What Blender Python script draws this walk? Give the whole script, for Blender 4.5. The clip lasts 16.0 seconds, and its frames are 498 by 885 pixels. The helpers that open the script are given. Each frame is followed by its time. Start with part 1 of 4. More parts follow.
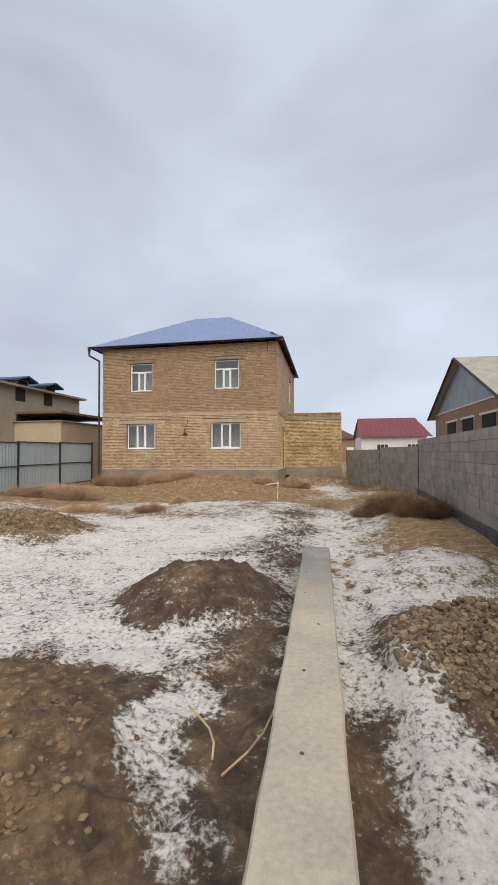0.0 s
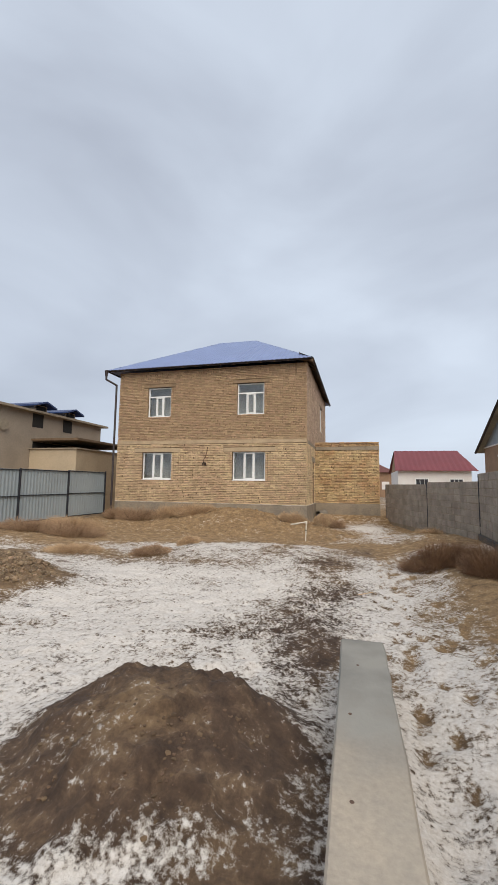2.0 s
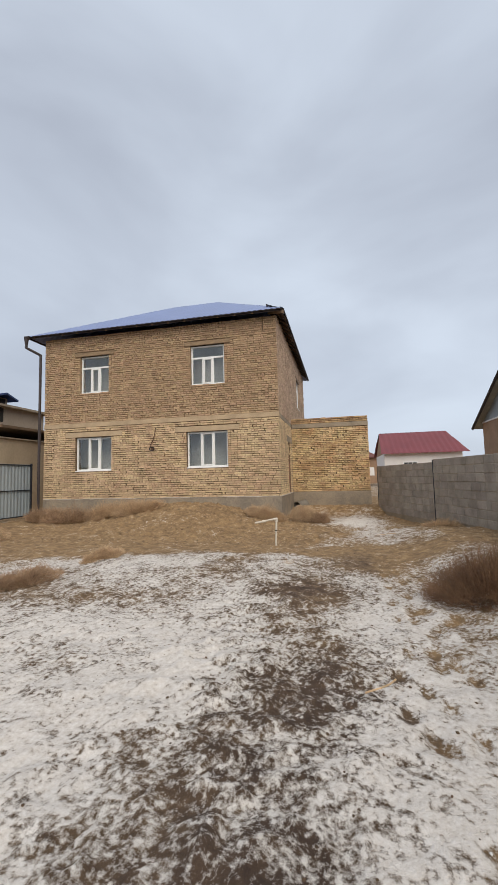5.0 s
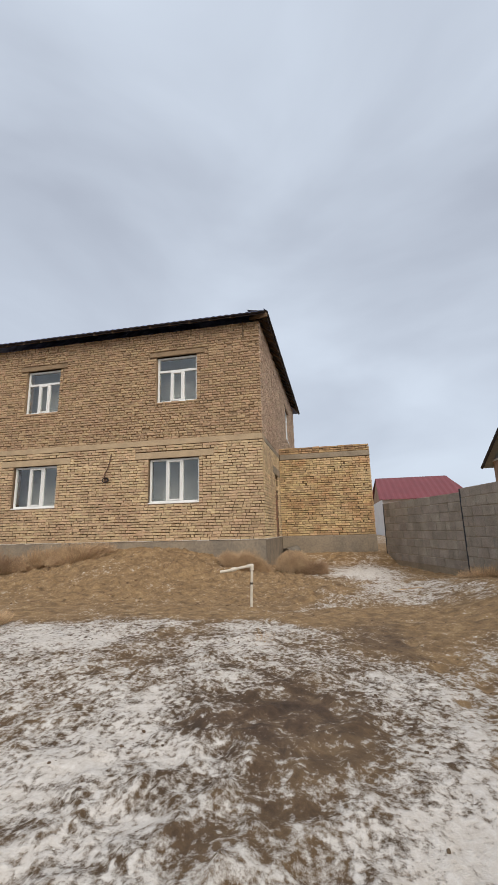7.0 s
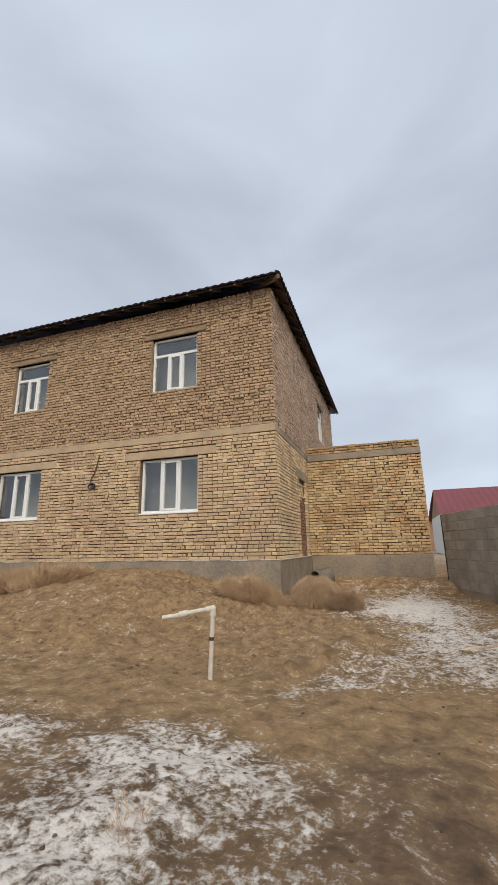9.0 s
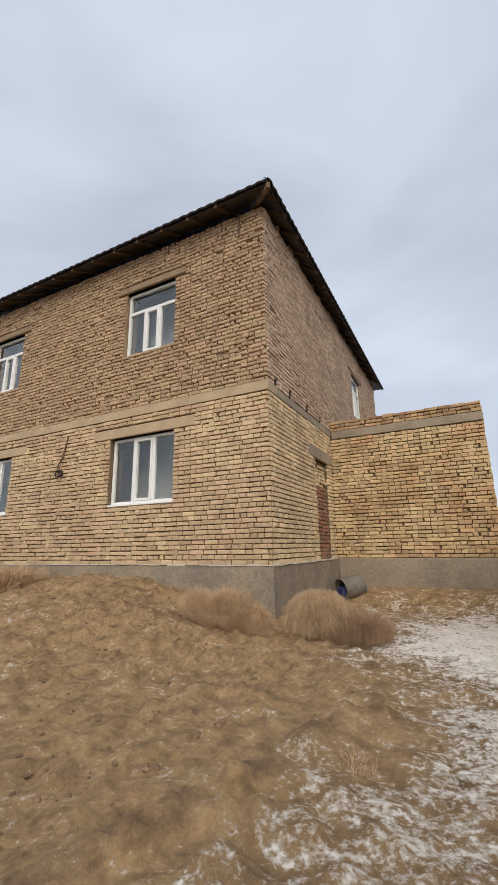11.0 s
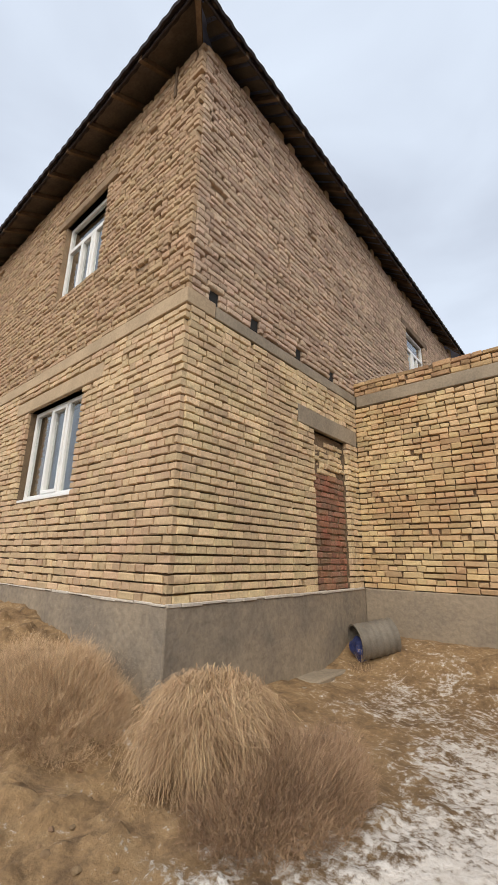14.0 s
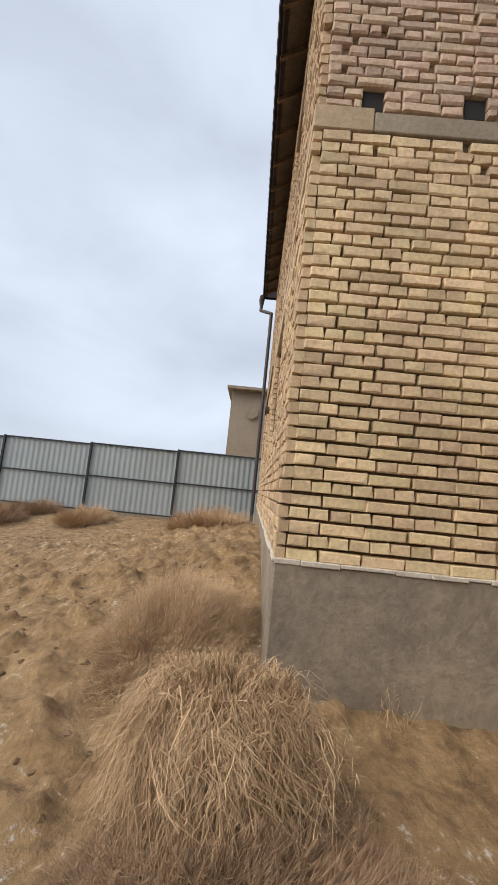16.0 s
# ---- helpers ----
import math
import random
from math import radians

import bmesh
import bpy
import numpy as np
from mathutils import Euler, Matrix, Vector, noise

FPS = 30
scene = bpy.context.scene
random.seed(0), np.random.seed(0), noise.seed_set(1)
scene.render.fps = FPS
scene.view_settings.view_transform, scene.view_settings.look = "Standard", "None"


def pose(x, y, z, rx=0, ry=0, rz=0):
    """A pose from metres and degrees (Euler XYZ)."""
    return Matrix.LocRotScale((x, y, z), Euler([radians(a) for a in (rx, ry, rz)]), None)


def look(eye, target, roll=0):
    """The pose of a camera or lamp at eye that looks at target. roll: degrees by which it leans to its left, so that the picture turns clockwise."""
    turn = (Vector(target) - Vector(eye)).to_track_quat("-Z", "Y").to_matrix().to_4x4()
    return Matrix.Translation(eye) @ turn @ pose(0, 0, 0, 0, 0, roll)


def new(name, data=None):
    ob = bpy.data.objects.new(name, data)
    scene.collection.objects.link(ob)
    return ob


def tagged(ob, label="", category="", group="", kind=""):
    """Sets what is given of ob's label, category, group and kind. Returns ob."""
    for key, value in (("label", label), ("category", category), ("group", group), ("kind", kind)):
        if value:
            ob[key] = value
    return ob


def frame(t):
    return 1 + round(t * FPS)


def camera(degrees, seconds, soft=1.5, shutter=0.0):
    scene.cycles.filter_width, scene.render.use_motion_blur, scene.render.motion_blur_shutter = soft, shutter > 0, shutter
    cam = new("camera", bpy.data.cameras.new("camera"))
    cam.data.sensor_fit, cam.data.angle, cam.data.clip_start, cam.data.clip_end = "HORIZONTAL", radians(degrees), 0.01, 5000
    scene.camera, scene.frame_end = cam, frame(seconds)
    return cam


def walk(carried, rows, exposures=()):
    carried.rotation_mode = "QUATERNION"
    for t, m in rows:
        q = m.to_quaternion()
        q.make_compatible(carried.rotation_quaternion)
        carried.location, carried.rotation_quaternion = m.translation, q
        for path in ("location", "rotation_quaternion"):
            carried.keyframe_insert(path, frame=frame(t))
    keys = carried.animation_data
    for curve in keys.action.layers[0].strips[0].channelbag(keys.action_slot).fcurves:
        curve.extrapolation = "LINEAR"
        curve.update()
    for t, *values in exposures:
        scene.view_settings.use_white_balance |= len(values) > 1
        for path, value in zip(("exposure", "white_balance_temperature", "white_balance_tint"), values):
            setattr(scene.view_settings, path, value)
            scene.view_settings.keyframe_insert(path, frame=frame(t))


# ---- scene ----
cam = camera(62.4, 16.0)
PATH = [
    (0.0, (0.06, -0.251, 1.571), (-0.274, 1.517, 1.615), -0.2),
    (0.5, (-0.043, 0.2, 1.578), (-0.436, 1.954, 1.671), 0.6),
    (1.0, (-0.122, 0.658, 1.599), (-0.552, 2.4, 1.734), 1.0),
    (1.5, (-0.11, 1.249, 1.562), (-0.556, 2.985, 1.722), 0.9),
    (2.0, (-0.109, 1.818, 1.576), (-0.572, 3.548, 1.761), 0.8),
    (2.5, (-0.169, 2.445, 1.571), (-0.634, 4.172, 1.769), 0.5),
    (3.0, (-0.185, 3.058, 1.57), (-0.648, 4.787, 1.763), 0.2),
    (3.5, (-0.232, 3.668, 1.542), (-0.688, 5.401, 1.721), -0.2),
    (4.0, (-0.229, 4.329, 1.513), (-0.668, 6.069, 1.664), -0.7),
    (4.5, (-0.221, 4.988, 1.477), (-0.634, 6.735, 1.607), -1.2),
    (7.0, (-0.436, 8.536, 0.977), (-0.782, 10.263, 1.351), -1.5),
    (7.5, (-0.336, 9.172, 1.009), (-0.698, 10.89, 1.406), -2.1),
    (8.0, (-0.245, 9.812, 1.012), (-0.659, 11.512, 1.435), -2.0),
    (10.5, (0.184, 13.229, 0.941), (-0.554, 14.809, 1.385), -0.8),
    (11.0, (0.263, 13.865, 0.99), (-0.529, 15.419, 1.435), -1.0),
    (11.5, (0.318, 14.485, 1.024), (-0.556, 15.991, 1.481), -1.0),
    (12.0, (0.39, 15.062, 1.05), (-0.58, 16.502, 1.526), -0.9),
    (12.5, (0.446, 15.635, 1.058), (-0.616, 17.002, 1.552), -0.9),
    (13.0, (0.474, 16.177, 1.063), (-0.66, 17.481, 1.568), -0.8),
    (13.5, (0.478, 16.73, 1.103), (-0.66, 18.036, 1.595), -0.4),
    (14.0, (0.424, 17.313, 1.102), (-0.704, 18.629, 1.589), 1.1),
    (14.5, (0.357, 17.901, 1.103), (-0.966, 19.048, 1.521), 2.0),
    (15.0, (0.257, 18.402, 1.103), (-1.343, 19.163, 1.423), 3.2),
    (15.5, (0.184, 18.865, 1.119), (-1.562, 19.213, 1.382), 4.5),
    (16.0, (0.125, 19.326, 1.103), (-1.662, 19.292, 1.31), 5.8),
]
walk(cam, [(t, look(eye, target, roll)) for t, eye, target, roll in PATH], exposures=[(0, 0.0), (4, -0.06), (8, -0.08), (11, 0.0), (14, 0.2), (16, 0.26)])

# ---- light ----
world = bpy.data.worlds.new("overcast_sky")
scene.world = world
world.use_nodes = True
wn, wl = world.node_tree.nodes, world.node_tree.links
wn.clear()
w_out = wn.new("ShaderNodeOutputWorld")
w_bg = wn.new("ShaderNodeBackground")
w_sky = wn.new("ShaderNodeTexSky")
w_sky.sky_type, w_sky.sun_disc = "NISHITA", False
w_sky.sun_elevation, w_sky.sun_rotation = radians(42), radians(152)
w_tc = wn.new("ShaderNodeTexCoord")
w_map = wn.new("ShaderNodeMapping")
w_map.inputs["Scale"].default_value = (1.0, 1.0, 2.4)
w_map.inputs["Rotation"].default_value = (0.2, 0.1, 0.5)
w_n = wn.new("ShaderNodeTexNoise")
w_n.inputs["Scale"].default_value, w_n.inputs["Detail"].default_value = 1.7, 5
w_n.inputs["Roughness"].default_value, w_n.inputs["Distortion"].default_value = 0.45, 0.35
w_ramp = wn.new("ShaderNodeValToRGB")
w_ramp.color_ramp.elements[0].position, w_ramp.color_ramp.elements[0].color = 0.3, (0.44, 0.485, 0.575, 1)
w_ramp.color_ramp.elements[1].position, w_ramp.color_ramp.elements[1].color = 0.7, (0.66, 0.735, 0.845, 1)
w_scale = wn.new("ShaderNodeVectorMath")
w_scale.operation = "SCALE"
w_scale.inputs["Scale"].default_value = 0.06
w_mix = wn.new("ShaderNodeMix")
w_mix.data_type = "RGBA"
w_mix.inputs[0].default_value = 0.9
wl.new(w_tc.outputs["Generated"], w_map.inputs["Vector"])
wl.new(w_map.outputs["Vector"], w_n.inputs["Vector"])
wl.new(w_n.outputs["Fac"], w_ramp.inputs["Fac"])
wl.new(w_sky.outputs["Color"], w_scale.inputs[0])
wl.new(w_scale.outputs["Vector"], w_mix.inputs[6])
wl.new(w_ramp.outputs["Color"], w_mix.inputs[7])
wl.new(w_mix.outputs[2], w_bg.inputs["Color"])
w_bg.inputs["Strength"].default_value = 1.14
wl.new(w_bg.outputs["Background"], w_out.inputs["Surface"])
sun_data = bpy.data.lights.new("sun", "SUN")
sun_data.energy, sun_data.angle, sun_data.color = 2.45, radians(60), (1.0, 0.9, 0.76)
sun = new("sun", sun_data)
sun.matrix_world = look((7.5, -14.0, 14.5), (0, 0, 0))


# ---- materials ----
def material(name, color, rough=0.85, metal=0.0, var=0.25, scale=6.0, bump=0.3, fine=60.0, second=None, island=0.0, obrand=0.0):
    """A surface with stains, grain and relief; second is a stain colour."""
    m = bpy.data.materials.new(name)
    m.use_nodes = True
    n, l = m.node_tree.nodes, m.node_tree.links
    b = n["Principled BSDF"]
    b.inputs["Roughness"].default_value, b.inputs["Metallic"].default_value = rough, metal
    tc = n.new("ShaderNodeTexCoord")
    geo = n.new("ShaderNodeNewGeometry")
    pos = geo.outputs["Position"]
    big, small = n.new("ShaderNodeTexNoise"), n.new("ShaderNodeTexNoise")
    for t, s, d in ((big, scale, 5), (small, fine, 4)):
        t.inputs["Scale"].default_value, t.inputs["Detail"].default_value = s, d
        t.inputs["Roughness"].default_value = 0.62
        l.new(pos, t.inputs["Vector"])
    ramp = n.new("ShaderNodeValToRGB")
    c2 = second or tuple(c * (1 - var) for c in color)
    ramp.color_ramp.elements[0].position, ramp.color_ramp.elements[0].color = 0.36, (*c2, 1)
    ramp.color_ramp.elements[1].position, ramp.color_ramp.elements[1].color = 0.6, (*color, 1)
    l.new(big.outputs["Fac"], ramp.inputs["Fac"])
    hsv = n.new("ShaderNodeHueSaturation")
    l.new(ramp.outputs["Color"], hsv.inputs["Color"])
    val = n.new("ShaderNodeMapRange")
    val.inputs["From Min"].default_value, val.inputs["From Max"].default_value = 0.3, 0.7
    val.inputs["To Min"].default_value, val.inputs["To Max"].default_value = 1 - var * 0.7, 1 + var * 0.5
    l.new(small.outputs["Fac"], val.inputs["Value"])
    vout = val.outputs["Result"]
    if island or obrand:
        rnd = geo.outputs["Random Per Island"]
        amount = island
        if obrand:
            info = n.new("ShaderNodeObjectInfo")
            rnd, amount = info.outputs["Random"], obrand
        mr = n.new("ShaderNodeMapRange")
        mr.inputs["To Min"].default_value, mr.inputs["To Max"].default_value = 1 - amount, 1 + amount * 0.55
        l.new(rnd, mr.inputs["Value"])
        mul = n.new("ShaderNodeMath")
        mul.operation = "MULTIPLY"
        l.new(vout, mul.inputs[0])
        l.new(mr.outputs["Result"], mul.inputs[1])
        vout = mul.outputs["Value"]
        frac = n.new("ShaderNodeMath")
        frac.operation = "MULTIPLY"
        frac.inputs[1].default_value = 7.31
        l.new(rnd, frac.inputs[0])
        fr = n.new("ShaderNodeMath")
        fr.operation = "FRACT"
        l.new(frac.outputs["Value"], fr.inputs[0])
        hr = n.new("ShaderNodeMapRange")
        hr.inputs["To Min"].default_value, hr.inputs["To Max"].default_value = 0.5 - 0.012, 0.5 + 0.006
        l.new(fr.outputs["Value"], hr.inputs["Value"])
        l.new(hr.outputs["Result"], hsv.inputs["Hue"])
    l.new(vout, hsv.inputs["Value"])
    l.new(hsv.outputs["Color"], b.inputs["Base Color"])
    if bump:
        bp = n.new("ShaderNodeBump")
        bp.inputs["Strength"].default_value, bp.inputs["Distance"].default_value = bump, 0.01
        l.new(small.outputs["Fac"], bp.inputs["Height"])
        l.new(bp.outputs["Normal"], b.inputs["Normal"])
    return m


M_BRICK_LOW = material("yellow_brick", (0.61, 0.455, 0.275), 0.92, var=0.22, scale=1.1, fine=45, bump=0.5, second=(0.51, 0.36, 0.22), island=0.2)
M_BRICK_LOW_P = material("yellow_brick_single", (0.61, 0.455, 0.275), 0.92, var=0.22, scale=1.1, fine=45, bump=0.5, second=(0.51, 0.36, 0.22), obrand=0.22)
# stained side-wall brick, paler than the front's to make up for weaker light
M_BRICK_SIDE = material("stained_yellow_brick_lifted", (0.72, 0.56, 0.33), 0.92, var=0.28, scale=1.7, fine=38, bump=0.6, second=(0.54, 0.40, 0.25), island=0.24)
M_BRICK_SIDE_P = material("stained_yellow_brick_lifted_single", (0.72, 0.56, 0.33), 0.92, var=0.28, scale=1.7, fine=38, bump=0.6, second=(0.54, 0.40, 0.25), obrand=0.24)
M_BRICK_UP = material("brown_smeared_brick", (0.48, 0.34, 0.205), 0.95, var=0.3, scale=0.9, fine=40, bump=0.7, second=(0.45, 0.315, 0.19), island=0.2)
M_BRICK_UPSIDE = material("greyish_pink_brick", (0.56, 0.42, 0.30), 0.95, var=0.3, scale=1.3, fine=40, bump=0.7, second=(0.46, 0.335, 0.24), island=0.26)
M_BRICK_ANNEX = material("annex_yellow_brick", (0.62, 0.465, 0.255), 0.92, var=0.22, scale=1.2, fine=45, bump=0.5, second=(0.50, 0.32, 0.16), island=0.28)
M_BRICK_RED = material("red_infill_brick", (0.34, 0.155, 0.09), 0.95, var=0.35, scale=3, fine=45, bump=0.6, second=(0.30, 0.20, 0.13), island=0.35)
M_BRICK_WARM = material("warm_parapet_brick", (0.52, 0.355, 0.19), 0.95, var=0.3, scale=3, fine=45, bump=0.6, second=(0.38, 0.24, 0.13), island=0.35)
M_MORTAR = material("brown_mortar", (0.20, 0.138, 0.083), 0.97, var=0.3, scale=5, fine=70, bump=0.9)
M_MORTAR_UP = material("clay_mortar", (0.35, 0.245, 0.15), 0.97, var=0.3, scale=4, fine=60, bump=0.9)
M_CONCRETE = material("cast_concrete_band", (0.50, 0.375, 0.24), 0.93, var=0.2, scale=2.2, fine=35, bump=0.4)
M_CONC_GREY = material("grey_concrete_band", (0.34, 0.28, 0.205), 0.93, var=0.25, scale=2.5, fine=35, bump=0.4)
M_PLINTH = material("cement_plinth", (0.32, 0.26, 0.19), 0.9, var=0.3, scale=1.6, fine=18, bump=1.0, second=(0.22, 0.185, 0.145))
M_STONE_P = material("rubble_stone_single", (0.30, 0.215, 0.13), 0.95, var=0.35, scale=9, fine=50, bump=0.6, obrand=0.5)
M_BLOCK = material("grey_cinder_block", (0.38, 0.335, 0.28), 0.95, var=0.25, scale=2.5, fine=40, bump=0.6, island=0.14)
M_BLOCK_P = material("grey_cinder_block_single", (0.38, 0.335, 0.28), 0.95, var=0.25, scale=2.5, fine=40, bump=0.6, obrand=0.14)
M_PVC = material("white_plastic", (0.82, 0.82, 0.8), 0.35, var=0.05, scale=5, bump=0.0)
M_PIPE = material("dusty_white_pipe", (0.68, 0.62, 0.52), 0.5, var=0.15, scale=12, bump=0.1)
M_RUST = material("rusty_brown_iron", (0.13, 0.075, 0.05), 0.8, var=0.3, scale=20, bump=0.3)
M_FASCIA = material("dark_brown_sheet", (0.035, 0.024, 0.022), 0.55, 0.2, var=0.2, scale=6, bump=0.1)
M_SOFFIT = material("weathered_soffit", (0.16, 0.12, 0.085), 0.8, var=0.35, scale=3, fine=30, bump=0.3)
M_WOOD = material("old_timber", (0.20, 0.13, 0.075), 0.85, var=0.35, scale=4, fine=50, bump=0.4)
M_ROOF = material("blue_metal_sheet", (0.23, 0.29, 0.50), 0.42, 0.25, var=0.1, scale=1.5, bump=0.05)
M_ROOF_RED = material("red_metal_sheet", (0.21, 0.045, 0.05), 0.5, 0.1, var=0.12, scale=0.8, bump=0.0)
M_ROOF_NAVY = material("navy_metal_sheet", (0.035, 0.06, 0.16), 0.45, 0.2, var=0.12, scale=1, bump=0.0)
M_SLATE = material("pale_slate_sheet", (0.40, 0.38, 0.31), 0.9, var=0.2, scale=1.5, fine=12, bump=0.3)
M_GABLE = material("zinc_gable_sheet", (0.30, 0.34, 0.37), 0.5, 0.25, var=0.2, scale=1.2, bump=0.1)
M_FENCE = material("grey_blue_profiled_sheet", (0.33, 0.375, 0.39), 0.6, 0.0, var=0.1, scale=0.8, bump=0.0)
M_FRAME = material("dark_steel", (0.03, 0.033, 0.042), 0.55, 0.2, var=0.2, scale=8, bump=0.1)
M_DOWN = material("dark_brown_pipe", (0.05, 0.037, 0.036), 0.5, 0.1, var=0.2, scale=8, bump=0.0)
M_BEIGE = material("beige_plaster", (0.34, 0.28, 0.215), 0.92, var=0.15, scale=0.8, fine=12, bump=0.3)
M_CREAM = material("cream_plaster", (0.50, 0.40, 0.275), 0.92, var=0.12, scale=0.8, fine=12, bump=0.3)
M_WHITE = material("white_plaster", (0.78, 0.75, 0.72), 0.9, var=0.08, scale=0.8, fine=12, bump=0.2)
M_TAN = material("tan_brick_far", (0.36, 0.23, 0.145), 0.92, var=0.18, scale=1.0, fine=14, bump=0.4)
# near-black colour that stands for the shade inside holes and openings
M_DARK = material("opening_shade", (0.02, 0.018, 0.016), 0.9, var=0.2, bump=0.0)
M_INTERIOR = material("pane_lightening_plaster", (0.62, 0.60, 0.56), 0.9, var=0.2, scale=1.5, bump=0.2)
M_GRASS = material("dry_tan_stems", (0.60, 0.43, 0.255), 0.9, var=0.2, scale=5, bump=0.0, second=(0.42, 0.28, 0.155), island=0.35)
M_GRASS_BR = material("dry_brown_stems", (0.27, 0.155, 0.08), 0.9, var=0.25, scale=3, bump=0.0, second=(0.14, 0.08, 0.045), island=0.35)
M_STONE = material("rubble_stone", (0.30, 0.215, 0.13), 0.95, var=0.35, scale=9, fine=50, bump=0.6, island=0.5)
M_CLOD = material("dry_clod", (0.15, 0.098, 0.058), 0.97, var=0.25, scale=9, fine=50, bump=0.6, island=0.3)
M_CLOD_PALE = material("pale_dry_clod", (0.25, 0.165, 0.092), 0.97, var=0.25, scale=9, fine=50, bump=0.6, island=0.4)
M_SNOWLUMP = material("snow_lump", (0.72, 0.69, 0.66), 0.8, var=0.12, scale=9, fine=40, bump=0.4)
M_DRUM = material("grey_ribbed_barrel", (0.21, 0.185, 0.15), 0.75, 0.1, var=0.25, scale=6, bump=0.2)
M_TARP = material("blue_plastic_sack", (0.03, 0.045, 0.16), 0.45, var=0.4, scale=14, bump=0.4)
M_WIRE = material("black_wire", (0.03, 0.025, 0.025), 0.6, var=0.2, bump=0.0)

M_GLASS = bpy.data.materials.new("window_glass")
M_GLASS.use_nodes = True
_b = M_GLASS.node_tree.nodes["Principled BSDF"]
_b.inputs["Base Color"].default_value = (0.85, 0.9, 0.9, 1)
_b.inputs["Roughness"].default_value = 0.03
_b.inputs["Transmission Weight"].default_value = 1.0
_b.inputs["IOR"].default_value = 1.7


def ground_material():
    m = bpy.data.materials.new("snowy_dirt")
    m.use_nodes = True
    n, l = m.node_tree.nodes, m.node_tree.links
    b = n["Principled BSDF"]
    b.inputs["Roughness"].default_value = 0.93
    geo = n.new("ShaderNodeNewGeometry")

    def tex(scale, detail=6, rough=0.65, dist=0.0):
        t = n.new("ShaderNodeTexNoise")
        t.inputs["Scale"].default_value, t.inputs["Detail"].default_value = scale, detail
        t.inputs["Roughness"].default_value, t.inputs["Distortion"].default_value = rough, dist
        l.new(geo.outputs["Position"], t.inputs["Vector"])
        return t.outputs["Fac"]

    def ramp(fac, stops):
        r = n.new("ShaderNodeValToRGB")
        els = r.color_ramp.elements
        while len(els) < len(stops):
            els.new(0.5)
        for e, (p, c) in zip(els, stops):
            e.position, e.color = p, (*c, 1)
        l.new(fac, r.inputs["Fac"])
        return r.outputs["Color"]

    def attr(name):
        a = n.new("ShaderNodeAttribute")
        a.attribute_name = name
        return a.outputs["Fac"]

    def math_node(op, a, c, clamp=False):
        q = n.new("ShaderNodeMath")
        q.operation, q.use_clamp = op, clamp
        for i, v in enumerate((a, c)):
            if isinstance(v, (int, float)):
                q.inputs[i].default_value = v
            else:
                l.new(v, q.inputs[i])
        return q.outputs["Value"]

    def mixc(f, a, c):
        q = n.new("ShaderNodeMix")
        q.data_type = "RGBA"
        l.new(f, q.inputs[0])
        l.new(a, q.inputs[6])
        l.new(c, q.inputs[7])
        return q.outputs[2]

    n1, n2, n3, n4 = tex(0.9), tex(5.5, 8, 0.7, 0.3), tex(24, 6, 0.7), tex(90, 3)
    soil = ramp(n2, [(0.3, (0.042, 0.025, 0.016)), (0.5, (0.088, 0.054, 0.034)), (0.72, (0.19, 0.125, 0.078))])
    sand = ramp(n2, [(0.3, (0.135, 0.082, 0.04)), (0.5, (0.285, 0.182, 0.09)), (0.72, (0.43, 0.295, 0.152))])
    snow = ramp(n3, [(0.25, (0.46, 0.40, 0.34)), (0.45, (0.63, 0.575, 0.515)), (0.7, (0.77, 0.73, 0.68))])
    sandf = math_node("MULTIPLY_ADD", n2, 0.8)
    sandf.node.inputs[2].default_value = -0.4
    sandf = math_node("ADD", sandf, attr("sand"), True)
    earth = mixc(sandf, soil, sand)
    grainy = n.new("ShaderNodeMapRange")
    grainy.inputs["From Min"].default_value, grainy.inputs["From Max"].default_value = 0.3, 0.7
    grainy.inputs["To Min"].default_value, grainy.inputs["To Max"].default_value = 0.72, 1.2
    l.new(n3, grainy.inputs["Value"])
    hsv = n.new("ShaderNodeHueSaturation")
    l.new(grainy.outputs["Result"], hsv.inputs["Value"])
    l.new(earth, hsv.inputs["Color"])
    a = math_node("ADD", math_node("MULTIPLY", math_node("SUBTRACT", n2, 0.5), 2.0), math_node("MULTIPLY", math_node("SUBTRACT", n3, 0.5), 2.4))
    a = math_node("ADD", a, math_node("MULTIPLY", math_node("SUBTRACT", n1, 0.5), 1.3))
    f = math_node("MULTIPLY", math_node("ADD", a, math_node("SUBTRACT", attr("snow"), 0.34)), 2.4, True)
    l.new(mixc(f, hsv.outputs["Color"], snow), b.inputs["Base Color"])
    h = math_node("ADD", math_node("MULTIPLY", n3, 0.7), math_node("MULTIPLY", n4, 0.3))
    h = math_node("ADD", h, math_node("MULTIPLY", f, 0.25))
    bp = n.new("ShaderNodeBump")
    bp.inputs["Strength"].default_value, bp.inputs["Distance"].default_value = 0.8, 0.03
    l.new(h, bp.inputs["Height"])
    l.new(bp.outputs["Normal"], b.inputs["Normal"])
    return m


M_GROUND = ground_material()


